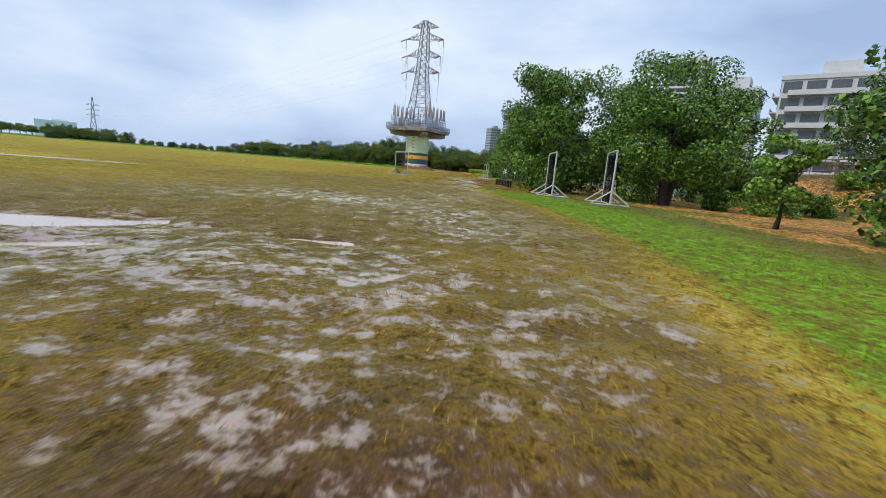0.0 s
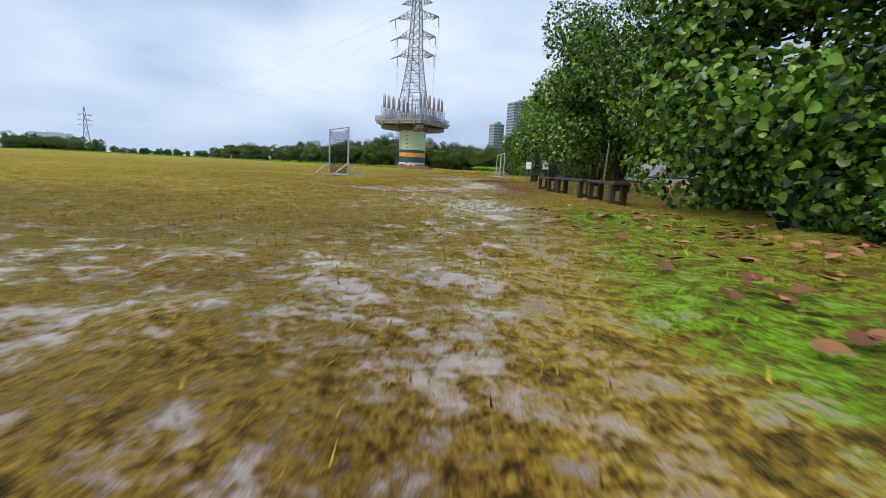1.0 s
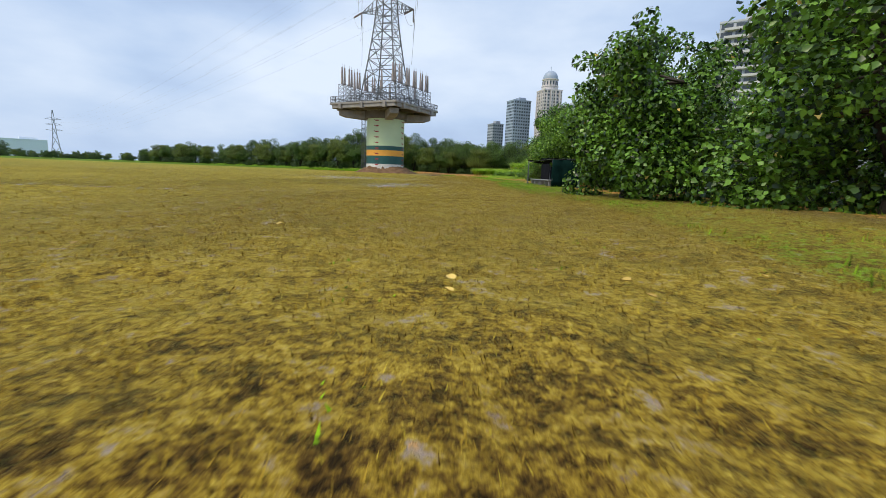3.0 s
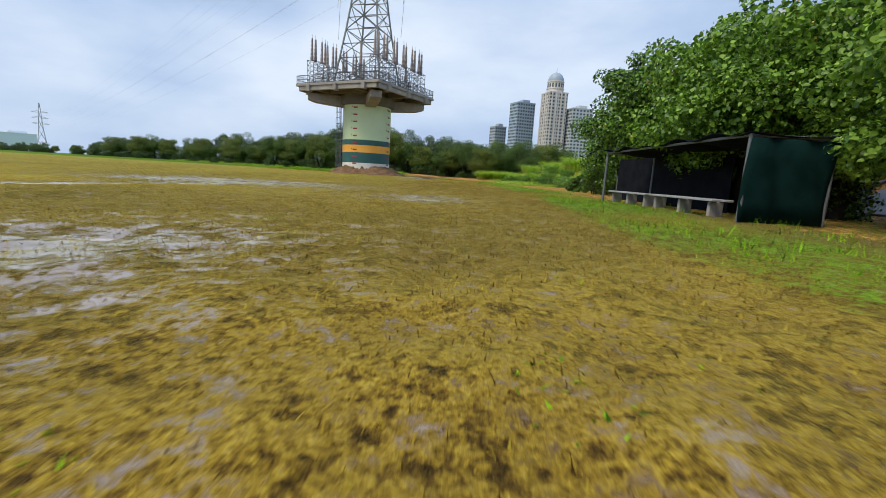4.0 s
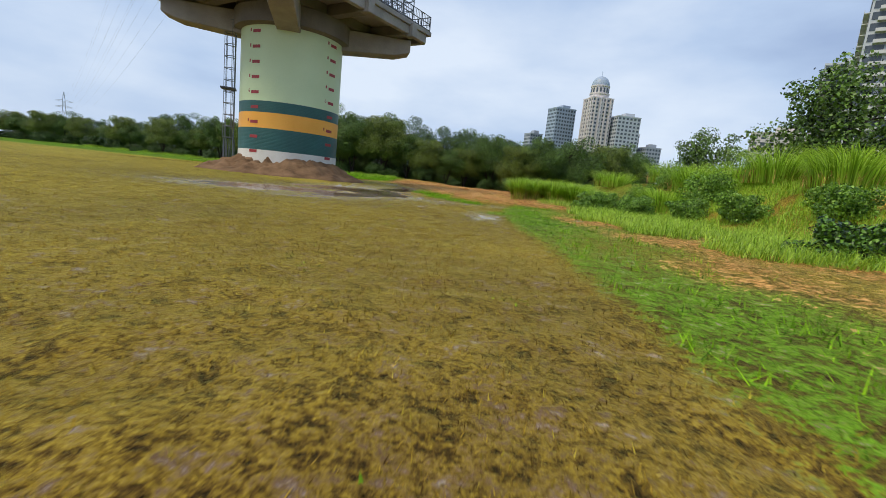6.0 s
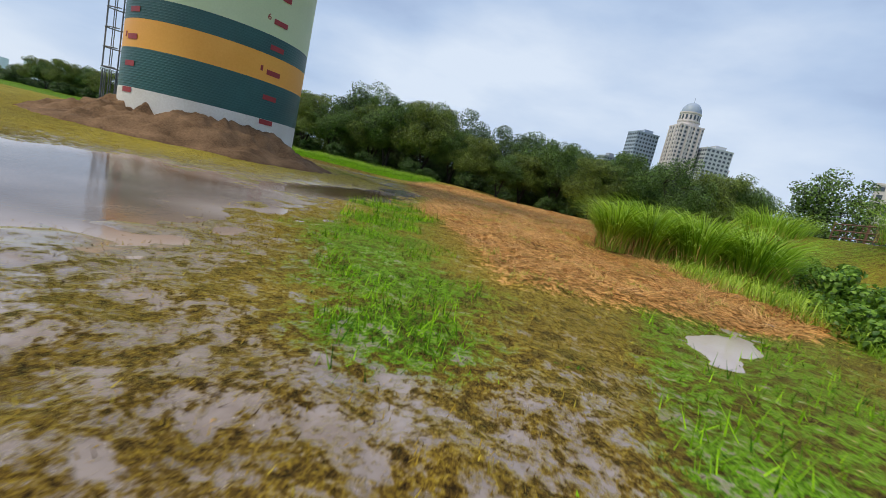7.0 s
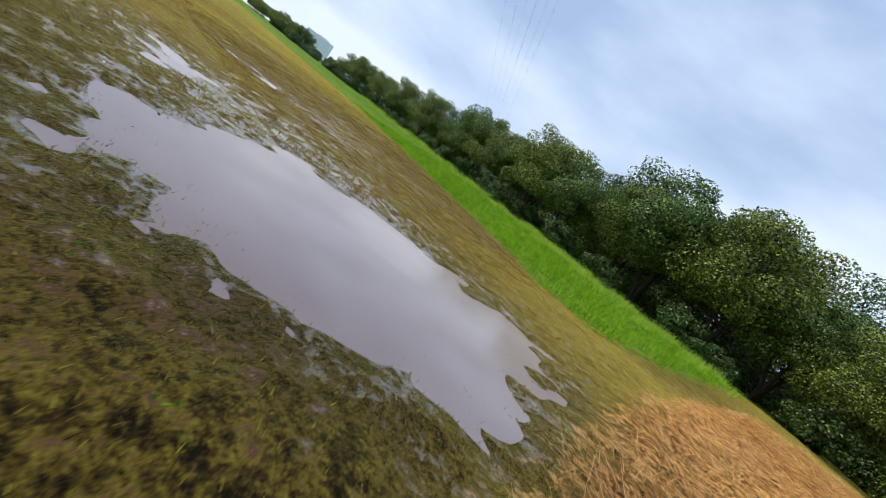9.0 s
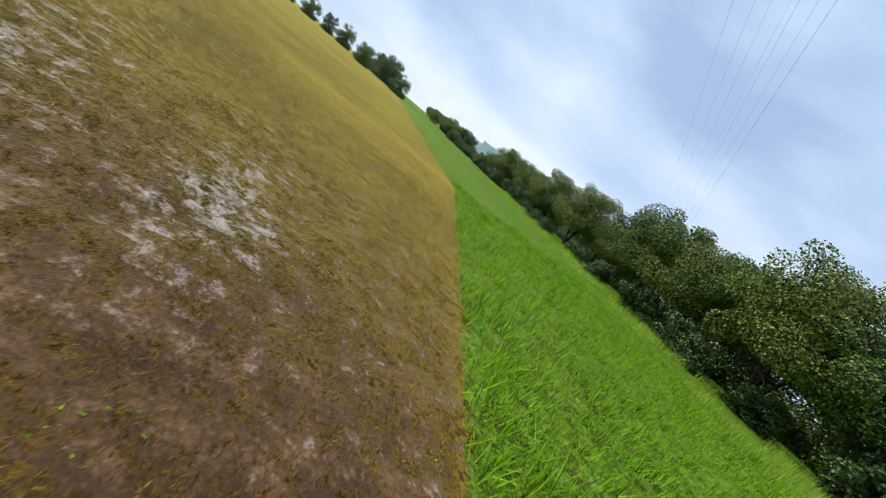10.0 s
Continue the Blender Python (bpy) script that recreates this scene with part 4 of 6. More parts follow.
ROW = "trees beside the field"
NEAR_LABEL = "broad-leaved dark green tree with low hanging branches beside the field"
for k, (tx, ty, tall, spread) in enumerate(((9.2, 14.6, 6.3, 3.0), (5.5, 20.6, 7.0, 3.1), (9.6, 20.2, 7.5, 3.3), (6.8, 30.0, 6.8, 3.5), (7.9, 35.6, 6.8, 2.9), (7.2, 41.3, 6.6, 2.9),
                                            (12.2, 50.5, 7.8, 3.1), (11.4, 58.6, 7.6, 3.2), (8.9, 64.6, 5.4, 2.6), (12.2, 69.5, 6.6, 2.9), (14.2, 79.5, 7.4, 3.4), (14.2, 93.3, 7.2, 3.0), (13.0, 87.8, 6.3, 2.6), (15.6, 84.5, 7.2, 3.2), (16.4, 75.5, 7.0, 3.1), (12.1, 80.4, 5.0, 3.0), (15.5, 21.5, 6.0, 2.7), (14.0, 63.5, 6.4, 2.8), (13.4, 75.4, 5.0, 2.7))):
    tree("broadleaf_tree", tx, ty, tall, spread, 100 + k, NEAR_LABEL, material=M_WEED if k in (5, 10, 15, 18) else M_LEAF, leaves=15000 if k == 5 else 34000 if k in (0, 1, 2, 3, 4, 15, 18) else 22000, size=0.115 if k in (0, 1, 2, 3, 4, 5, 15, 18) else 0.145, group=ROW, low=0.4 if k in (5, 12, 15) else 0.13 if k in (1, 2) else 0.24 if k == 4 else 0.3 if k in (3, 10, 11, 18) else 0.06, lumps=34, twigs=9, trunk=0.1 if k in (1, 3, 4, 5) else 0.17, oval=k in (1, 3, 4, 5, 15, 18))
tree("broadleaf_tree", 8.6, 3.2, 4.9, 2.2, 140, "dark thin-leaved tree with a ragged crown beside the field", leaves=9000, size=0.14, group=ROW, low=0.12, lumps=26)
tree("maple_like_tree", 8.6, 46.2, 6.2, 2.4, 141, "light green tree with yellowing palmate leaves over the backstop", leaves=8000, size=0.2, material=M_LEAF_PALE, group=ROW, low=0.5, lumps=20, forks=2, fill=0.15)
tree("sapling", 7.4, 5.7, 2.5, 0.85, 142, "young bright green feathery tree on a thin stem", leaves=4200, size=0.1, material=M_LEAF_PALE, low=0.36, lumps=18, forks=2, trunk=0.05, category="tree", fill=0.3)
for k, (bx, by, s) in enumerate(((12.3, 95.6, 0.75), (12.9, 94.0, 1.25), (12.2, 91.8, 1.5), (10.6, 13.2, 0.9), (4.5, 17.6, 0.6), (10.2, 61.2, 1.2), (6.9, 24.4, 0.7), (13.4, 55, 1.1))):
    tree("bush", bx, by, 1.35 * s, 0.75 * s, 160 + k, "leafy dark green bush at the foot of the trees", leaves=6000, size=0.075, low=0.05, lumps=12, forks=3, trunk=0.03, group="bushes beside the field", category="bush", fill=0.35)

# The belt of trees behind the field: a few grown once, then copied along the line.
BELT = "tree belt behind the field"
belt = [tree("belt_tree", 400 + 20 * k, -300, 10.0, 5.2, 200 + k, "rounded dark green tree in the dense belt behind the field", leaves=46000, size=0.165, material=(M_LEAF_FAR, M_LEAF_WARM, M_LEAF_FAR, M_LEAF_DEEP)[k], low=0.48 if k < 2 else 0.03, lumps=46, trunk=0.2, group=BELT, fill=0.2, hang=0.2) for k in range(4)]
BELT_X = [-200, -140, -125, -95, -78, -59, -48, -34, -27, -20, -10, 1.5, 10, 18, 40]
BELT_TALL = [6.0, 6.0, 2.5, 2.8, 6.0, 6.6, 8.6, 9.8, 11.0, 13.0, 13.4, 11.4, 11.6, 12.9, 11.0]
rr = random.Random(5)
spots = []
for k in range(64):
    bx = 34 - 3.9 * k + rr.uniform(-1, 1)
    front = 179.5 + max(0, -30 - bx) * 0.09 if bx < 14 else 177 + (bx - 14) * 0.4
    spots.append((bx, front + rr.uniform(-1.2, 1.6), rr.uniform(0.5, 0.85) * 0.1 * float(np.interp(bx, BELT_X, BELT_TALL))))
for k in range(46):
    bx = 36 - 4.6 * k + rr.uniform(-1.5, 1.5)
    spots.append((bx, 189.5 + max(0, -30 - bx) * 0.05 + rr.uniform(-2, 2.5), rr.uniform(0.8, 1.06) * 0.1 * float(np.interp(bx, BELT_X, BELT_TALL))))
for bx, by, s in ((-222, 168, 0.9), (-236, 160, 0.85), (-248, 150, 1.0), (-262, 140, 0.9), (-280, 128, 1.0), (-228, 176, 0.8), (-300, 112, 1.0), (-186, 170, 1.0), (-148, 172, 0.6), (-205, 168, 0.9), (-160, 160, 0.6)):
    spots.append((bx, by, s))
for k, (bx, by, s) in enumerate(spots):
    if k < 4:
        ob = belt[k]
    else:
        ob = copy_thing(belt[k % 2 + (2 if k >= 64 else 0)], Matrix())
    ob.scale = (s * rr.uniform(0.9, 1.15), s * rr.uniform(0.9, 1.15), s)
    ob.location, ob.rotation_euler = (bx, by, float(height(np.array([bx]), np.array([by]))[0]) - 0.1), (0, 0, rr.uniform(0, 6.28))
# Darkest leaf tone here puts the shade under the belt into the leaves.
far_bush = [tree("undergrowth", 420 + 10 * k, -320, 1.9, 1.5, 260 + k, "low dark undergrowth along the foot of the tree belt", leaves=8000, size=0.12, material=M_LEAF_DEEP, low=0.03, lumps=16, forks=3, trunk=0.04, group="undergrowth", category="bush", fill=0.3) for k in range(2)]
for k in range(30):
    bx = 18 - 4.6 * k + rr.uniform(-1, 1)
    ob = far_bush[k] if k < 2 else copy_thing(far_bush[k % 2], Matrix())
    s = rr.uniform(0.6, 1.2)
    by = (177.4 if bx > -30 else 177.4 + (-30 - bx) * 0.09) + rr.uniform(-0.9, 0.9)
    ob.scale = (s * 1.2, s, s)
    ob.location, ob.rotation_euler = (bx, by, float(height(np.array([bx]), np.array([by]))[0]) - 0.05), (0, 0, rr.uniform(0, 6.28))
# trees on and behind the river bank
bank_tree = tree("round_tree", 51, 160, 17.0, 9.2, 300, "large round dark green tree on the river bank", leaves=15000, size=0.42, material=M_LEAF_FAR, low=0.16, lumps=40, trunk=0.3, z=2.15, group="bank trees")
for bx, by, s, z_ in ((78, 243, 1.35, 0), (34, 30, 0.5, 2.15), (36, 8, 0.55, 2.15), (31, 52, 0.45, 2.15), (72, 172, 0.8, 2.0), (60, 132, 0.7, 2.0), (38, 100, 0.45, 2.15), (33, 75, 0.4, 2.15), (90, 200, 0.8, 0), (55, 250, 0.6, 0), (66, 262, 0.55, 0)):
    ob = copy_thing(bank_tree, pose(bx, by, z_, 0, 0, bx * 37 % 360))
    ob.scale = (s, s, s)


# ---- reeds ----
def reed_clump(x, y, tall, wide, count, seed, label="tall bright green reed grass clump with arching leaves"):
    r = np.random.default_rng(seed)
    t = thing("reed_clump", x, y, float(height(np.array([x]), np.array([y]))[0]) - 0.02, 0, label, "reeds", "reed clumps")
    a, d = r.uniform(0, 2 * np.pi, count), wide * np.sqrt(r.random(count))
    base = np.stack([np.cos(a) * d, np.sin(a) * d, np.zeros(count)], -1)
    blades("leaves", base, tall * r.uniform(0.6, 1.28, count), r.uniform(0.025, 0.05, count), r.uniform(0.02, 0.3, count), M_REED, "", "", segs=5, parent=t, kind="", seed=seed, droop=0.75)
    dry = base[: count // 4] * 1.05
    blades("dry_leaves", dry, tall * r.uniform(0.35, 0.75, len(dry)), 0.02, r.uniform(0.05, 0.6, len(dry)), M_STRAW, "", "", segs=4, parent=t, kind="", seed=seed + 1, droop=1.2)
    return t


for k, (cx, cy, tall, wide) in enumerate(((10.0, 132.6, 1.55, 0.45), (10.9, 132.9, 1.8, 0.6), (12.2, 132.8, 1.9, 0.7), (13.5, 132.6, 1.8, 0.8), (10.9, 134.8, 1.7, 1.0), (12.4, 136.6, 1.8, 1.2), (14.6, 138.2, 1.6, 1.2), (16.6, 140.2, 1.5, 1.3), (13.2, 150, 1.5, 1.3), (15.0, 156, 1.6, 1.5), (14.6, 161, 1.5, 1.5), (17.5, 150, 1.7, 1.6), (20, 146, 1.7, 1.7), (17, 166, 1.6, 1.7), (19.5, 130, 1.9, 1.3), (21.5, 126.4, 2.0, 1.4), (17.2, 128.6, 1.5, 1.2), (20.5, 121, 1.7, 1.3), (23.5, 124, 1.9, 1.3), (24, 134, 1.8, 1.6), (22, 139, 1.7, 1.6))):
    reed_clump(cx, cy, tall, wide, 900, 400 + k)
for k, (cx, cy, s) in enumerate(((13.6, 128.4, 0.8), (15.2, 126.4, 1.0), (16.6, 124.2, 0.9), (15.4, 129.6, 0.9), (17.2, 121.4, 1.0), (18.8, 126.6, 1.2), (18.2, 118.2, 1.0), (16.8, 113.6, 0.9), (18.4, 109.0, 1.1), (17.6, 132.4, 1.1), (16.0, 134.0, 0.9), (19.8, 133.5, 1.3), (18.6, 103, 1.0), (12.6, 127.0, 0.5))):
    tree("weed_thicket", cx, cy, 1.25 * s, 1.2 * s, 450 + k, "bright green weed thicket on the bank", leaves=7000, size=0.085, material=M_WEED, low=0.04, lumps=12, forks=3, trunk=0.02, group="weed thickets", category="bush", fill=0.35, z=float(height(np.array([cx]), np.array([cy]))[0]) - 0.05)

gx_, gy_ = np.random.default_rng(91).uniform(10.5, 22, 60000), np.random.default_rng(92).uniform(112, 133, 60000)
ok = (gx_ > 11.0 + 1.6 * bumps(gx_, gy_, 2.0, 93, 2) + 0.9 * step(-gy_, -118, -112)) & (bumps(gx_, gy_, 1.3, 94, 2) > -0.25)
gp = np.stack([gx_, gy_, height(gx_, gy_)], -1)[ok]
gr = np.random.default_rng(95)
blades("tall_weeds", gp, gr.uniform(0.12, 0.6, len(gp)), gr.uniform(0.012, 0.03, len(gp)), gr.uniform(0.1, 1.0, len(gp)), M_REED, "tall yellow-green weeds and grass on the bank", "weeds", segs=2, seed=96, droop=0.5)
for k in range(34):
    cx, cy = ((11.5 if k < 10 else 17.0) + (k * 37 % 90) / (10 if k < 10 else 22), 0.5 + 2.3 * k) if k < 22 else (14.2 + (k * 29 % 17) / 10, 52 + 5.6 * (k - 22))
    s = 0.7 + (k * 53 % 60) / 100
    tree("weed_thicket", cx, cy, 1.3 * s, 1.3 * s, 480 + k, "mixed green weeds and shrubs on the bank slope", leaves=5000, size=0.09, material=M_LEAF_PALE if k % 3 else M_LEAF, low=0.04, lumps=11, forks=3, trunk=0.02, group="weed thickets", category="bush", fill=0.35, z=float(height(np.array([cx]), np.array([cy]))[0]) - 0.05)

# ---- the pier with its platform ----
PX, PY, R = -7.43, 138.5, 3.6
DECK = 12.4
pier = thing("tower_pier", PX, PY, 0, 0, "round green and orange banded concrete pier carrying a square platform", "pier")


def ring_part(name, z0, z1, radius, material, label=""):
    bm = bmesh.new()
    lathe(bm, [(radius, z0), (radius, z1)], 72)
    return part(name, bm, material, pier, label, smooth=True)


ring_part("base_band", -0.4, 1.70, R, M_PIER_WHITE, "white painted foot with mud stains")
ring_part("lower_dark_band", 1.70, 3.20, R, M_PIER_DARK, "dark green ribbed band")
ring_part("orange_band", 3.20, 4.27, R, M_PIER_ORANGE, "orange painted band")
ring_part("upper_dark_band", 4.27, 5.03, R, M_PIER_DARK, "dark green painted band")
ring_part("shaft", 5.03, DECK - 0.9, R, M_PIER_GREEN, "pale green painted shaft")
for z0, z1, n in ((1.74, 3.16, 16), (4.3, 5.0, 8)):
    for k in range(n):
        zz = z0 + (z1 - z0) * k / (n - 1)
        bm = bmesh.new()
        lathe(bm, [(R, zz - 0.018), (R + 0.005, zz), (R, zz + 0.018)], 72)
        part("rib", bm, M_PIER_DARK, pier)
for col in (-109, -18, 72, 162):
    for k in range(9):
        zz, a0 = 1.59 + k, radians(col)
        bm = bmesh.new()
        for s in range(5):
            a1, a2 = a0 + (s - 2.5) * 0.037, a0 + (s - 1.5) * 0.037
            vs = [bm.verts.new(((R + 0.022) * math.cos(a), (R + 0.022) * math.sin(a), zz + dz)) for a, dz in ((a1, -0.1), (a2, -0.1), (a2, 0.1), (a1, 0.1))]
            bm.faces.new(vs)
        bmesh.ops.remove_doubles(bm, verts=bm.verts, dist=0.001)
        part("level_mark", bm, M_RED, pier, "dark red level mark")
        if k >= 2 and k != 3:
            an = a0 - 0.155
            if k == 4:
                fc = bpy.data.curves.new("numeral", "FONT")
                fc.body, fc.size, fc.extrude, fc.align_x = "6", 0.34, 0.004, "CENTER"
                fc.materials.append(M_RED)
                num = new("numeral", fc)
                num.parent = pier
                num.matrix_basis = pose((R + 0.012) * math.cos(an), (R + 0.012) * math.sin(an), zz - 0.02, 90, 0, math.degrees(an) + 90)
            else:
                bm = bmesh.new()
                box(bm, 0.012, 0.1, 0.2, ((R + 0.012) * math.cos(an), (R + 0.012) * math.sin(an), zz + 0.09), Matrix.Rotation(an, 3, "Z"))
                part("numeral_bar", bm, M_RED, pier)

bm = bmesh.new()
hr, ha = np.linspace(3.45, 7.6, 34), np.radians(np.linspace(-178, 40, 150))
AA, RR = np.meshgrid(ha, hr)
HX, HY = RR * np.cos(AA), RR * np.sin(AA)
side_ = np.clip(np.cos(AA - radians(-72)) * 0.75 + 0.5, 0, 1) * step(np.degrees(AA), -178, -150) * step(-np.degrees(AA), -40, -5)
reach_ = 5.2 + 1.5 * side_ + 0.5 * bumps(HX, HY, 2.2, 24, 2)
slope_ = np.clip(1 - (RR - 3.5) / (reach_ - 3.5), -0.3, 1)
HZ = 1.08 * side_ * np.clip(slope_, 0, 1) ** 0.9 * (1 + 0.45 * bumps(HX, HY, 2.0, 25, 2)) + 0.5 * (bumps(HX, HY, 0.7, 26, 3)) * np.clip(slope_ + 0.15, 0, 1) + 0.16 * bumps(HX, HY, 0.3, 27, 2) * np.clip(slope_ + 0.1, 0, 1) + np.where(slope_ < 0.03, -0.25, 0.02)
hid = np.arange(HX.size).reshape(HX.shape)
heap = raw("soil_heap", np.stack([HX + PX, HY + PY, HZ], -1).reshape(-1, 3), np.stack([hid[:-1, :-1], hid[:-1, 1:], hid[1:, 1:], hid[1:, :-1]], -1).reshape(-1, 4), M_SOIL)
heap.name = "soil_mound"
tagged(heap, "mound of lumpy brown soil piled against the pier foot", "soil")

TURN_DECK = radians(61.3)
deck_turn = Matrix.Rotation(TURN_DECK, 3, "Z")
HALF = 10.4 / math.sqrt(2)


def deck_part(name, boxes, material, label="", bevel=0.03):
    bm = bmesh.new()
    for sx, sy, sz, at in boxes:
        box(bm, sx, sy, sz, deck_turn @ Vector(at), deck_turn, bevel)
    return part(name, bm, material, pier, label)


deck_part("platform_slab", [(2 * HALF, 2 * HALF, 0.34, (0, 0, DECK - 0.17))], M_CONC, "grey concrete platform slab")
# Beams and cap below the slab take the darker concrete.
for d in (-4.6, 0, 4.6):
    deck_part("platform_beam", [(0.7, 2 * HALF - 0.5, 0.75, (d, 0, DECK - 0.34 - 0.375))], M_CONC_DARK, "dark concrete beam")
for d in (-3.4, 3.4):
    deck_part("platform_beam", [(2 * HALF - 0.5, 0.7, 0.7, (0, d, DECK - 0.34 - 0.352))], M_CONC_DARK, "dark concrete beam")
for side in range(4):
    edge_turn = Matrix.Rotation(radians(90 * side), 3, "Z")
    bm = bmesh.new()
    box(bm, 2 * HALF - 0.9, 0.4, 0.62, deck_turn @ edge_turn @ Vector((0, -HALF + 0.36, DECK - 0.342 - 0.31)), deck_turn @ edge_turn, 0.03)
    part("edge_beam", bm, M_CONC, pier, "pale concrete edge beam")
    for d in (-4.9, 0.0, 4.9):
        bm = bmesh.new()
        box(bm, 0.62, 0.75, 0.95, deck_turn @ edge_turn @ Vector((d, -HALF + 0.18, DECK - 0.65)), deck_turn @ edge_turn, 0.04)
        part("bracket", bm, M_CONC, pier, "light concrete bracket on the platform edge")
# deep cantilever arms under the diagonals of the platform
for side in range(4):
    arm_turn = deck_turn @ Matrix.Rotation(radians(45 + 90 * side), 3, "Z")
    bm = bmesh.new()
    ring = [(2.4, -1.1), (8.7, -1.1), (8.7, -2.0), (7.6, -2.35), (2.4, -2.75)]
    sides_ = [[bm.verts.new(arm_turn @ Vector((u, v, DECK + w))) for u, w in ring] for v in (-0.78, 0.78)]
    for i in range(5):
        bm.faces.new((sides_[0][i], sides_[0][(i + 1) % 5], sides_[1][(i + 1) % 5], sides_[1][i]))
    bm.faces.new(sides_[0][::-1])
    bm.faces.new(sides_[1])
    bmesh.ops.recalc_face_normals(bm, faces=bm.faces)
    bmesh.ops.bevel(bm, geom=list(bm.edges), offset=0.05, segments=1, affect="EDGES", profile=0.5)
    part("cantilever_arm", bm, M_CONC, pier, "deep stained concrete cantilever arm")
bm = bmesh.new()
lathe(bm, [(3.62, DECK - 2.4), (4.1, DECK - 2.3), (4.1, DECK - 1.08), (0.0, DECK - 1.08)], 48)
part("pier_cap", bm, M_CONC_DARK, pier, "dark round concrete pier cap")


def deck_point(u, v, z=0.0):
    return deck_turn @ Vector((u, v, 0)) + Vector((0, 0, DECK + z))


for side in range(4):
    rail = thing("railing", 0, 0, 0)
    rail.parent = pier
    rail["label"] = "dark steel railing round the platform"
    e = HALF - 0.12
    corners = [(-e, -e), (e, -e), (e, e), (-e, e)]
    (u0, v0), (u1, v1) = corners[side], corners[(side + 1) % 4]
    for zz in (0.08, 0.55, 1.1):
        bars("rail", [(deck_point(u0, v0, zz), deck_point(u1, v1, zz))], 0.07, M_DARKSTEEL, rail)
    for k in range(12):
        f = k / 12
        bars("post", [(deck_point(u0 + (u1 - u0) * f, v0 + (v1 - v0) * f, 0), deck_point(u0 + (u1 - u0) * f, v0 + (v1 - v0) * f, 1.12))], 0.07, M_DARKSTEEL, rail)
    balusters([deck_point(u0 + (u1 - u0) * f, v0 + (v1 - v0) * f, 0.08) for f in (np.arange(70) + 0.5) / 70], 1.02, 0.03, M_DARKSTEEL, rail)

# caged ladder on the pier
ladder = thing("caged_ladder", PX, PY, 0, 180 + 22, "grey steel ladder with a round safety cage fixed to the pier", "ladder")
for s in (-0.22, 0.22):
    bars("stile", [((R + 0.35, s, 0.1), (R + 0.35, s, DECK - 0.2))], 0.06, M_STEEL, ladder)
for k in range(36):
    bars("rung", [((R + 0.35, -0.22, 0.4 + 0.3 * k), (R + 0.35, 0.22, 0.4 + 0.3 * k))], 0.035, M_STEEL, ladder)
for k in range(11):
    zz = 2.4 + 0.82 * k
    pts = [(R + 0.35 + 0.72 * math.sin(a), -0.4 * math.cos(a), zz) for a in np.linspace(0, math.pi, 11)]
    bars("hoop", list(zip(pts, pts[1:])), 0.05, M_STEEL, ladder)
for a in np.linspace(0.25, math.pi - 0.25, 5):
    bars("cage_strap", [((R + 0.35 + 0.72 * math.sin(a), -0.4 * math.cos(a), 2.4), (R + 0.35 + 0.72 * math.sin(a), -0.4 * math.cos(a), 10.6))], 0.04, M_STEEL, ladder)
bm = bmesh.new()
box(bm, 1.0, 1.0, 0.12, (R + 0.75, 0, 5.9), None, 0.01)
part("landing", bm, M_DARKSTEEL, ladder)
bars("gate_mesh", [((R + 0.3 + 0.72 * math.sin(a), -0.4 * math.cos(a), 0.0), (R + 0.3 + 0.72 * math.sin(a), -0.4 * math.cos(a), 2.3)) for a in np.linspace(0, math.pi, 9)], 0.04, M_STEEL, ladder)

# ---- lattice tower on the platform ----
tower = thing("transmission_tower", PX, PY, DECK, -18, "grey galvanised steel lattice transmission tower with three pairs of cross-arms", "pylon")
LEVELS = [(0, 3.75), (4.2, 3.1), (8.2, 2.5), (11.6, 2.05), (14.4, 1.72), (16.8, 1.5), (18.8, 1.42), (20.8, 1.36), (22.8, 1.28), (24.8, 1.2), (26.8, 1.1), (28.8, 0.98), (30.4, 0.82), (31.6, 0.6)]
SIGNS = ((-1, -1), (1, -1), (1, 1), (-1, 1))


def corner(i, k):
    z_, h_ = LEVELS[k]
    return Vector((SIGNS[i % 4][0] * h_, SIGNS[i % 4][1] * h_, z_))


for i in range(4):
    bm = bmesh.new()
    limb(bm, [corner(i, k) for k in range(len(LEVELS))], [0.13] * len(LEVELS), 4)
    part("leg", bm, M_STEEL, tower)
for k in range(len(LEVELS) - 1):
    pairs = []
    for i in range(4):
        a, b, c, d = corner(i, k), corner(i + 1, k), corner(i, k + 1), corner(i + 1, k + 1)
        pairs += [(a, d), (b, c), (c, d)]
        if k < 5:
            m_ = (a + b + c + d) / 4
            pairs += [((a + c) / 2, m_), ((b + d) / 2, m_), ((a + c) / 2, (a + d) / 2), ((b + d) / 2, (b + c) / 2)]
    for pair in pairs:
        bars("brace", [pair], 0.13, M_STEEL, tower)


def arm(z0, rise, reach, s, depth=1.3):
    h0 = float(np.interp(z0, [l[0] for l in LEVELS], [l[1] for l in LEVELS]))
    h1 = float(np.interp(z0 + rise, [l[0] for l in LEVELS], [l[1] for l in LEVELS]))
    tip = Vector((s * reach, 0, z0 + (0.25 if rise > 0 else 0.9)))
    pairs = []
    for v in (-1, 1):
        lo, hi = Vector((s * h0, v * h0, z0)), Vector((s * h1, v * h1, z0 + rise))
        pairs += [(lo, tip), (hi, tip)]
        for f, f2 in ((0.25, 0.4), (0.5, 0.62), (0.75, 0.82)):
            pairs += [(lo.lerp(tip, f), hi.lerp(tip, f)), (hi.lerp(tip, f), lo.lerp(tip, f2))]
    for f in (0.25, 0.5, 0.75):
        pairs.append((Vector((s * h0, -h0, z0)).lerp(tip, f), Vector((s * h0, h0, z0)).lerp(tip, f)))
    bars("cross_arm", pairs, 0.13, M_STEEL, tower)
    return tip


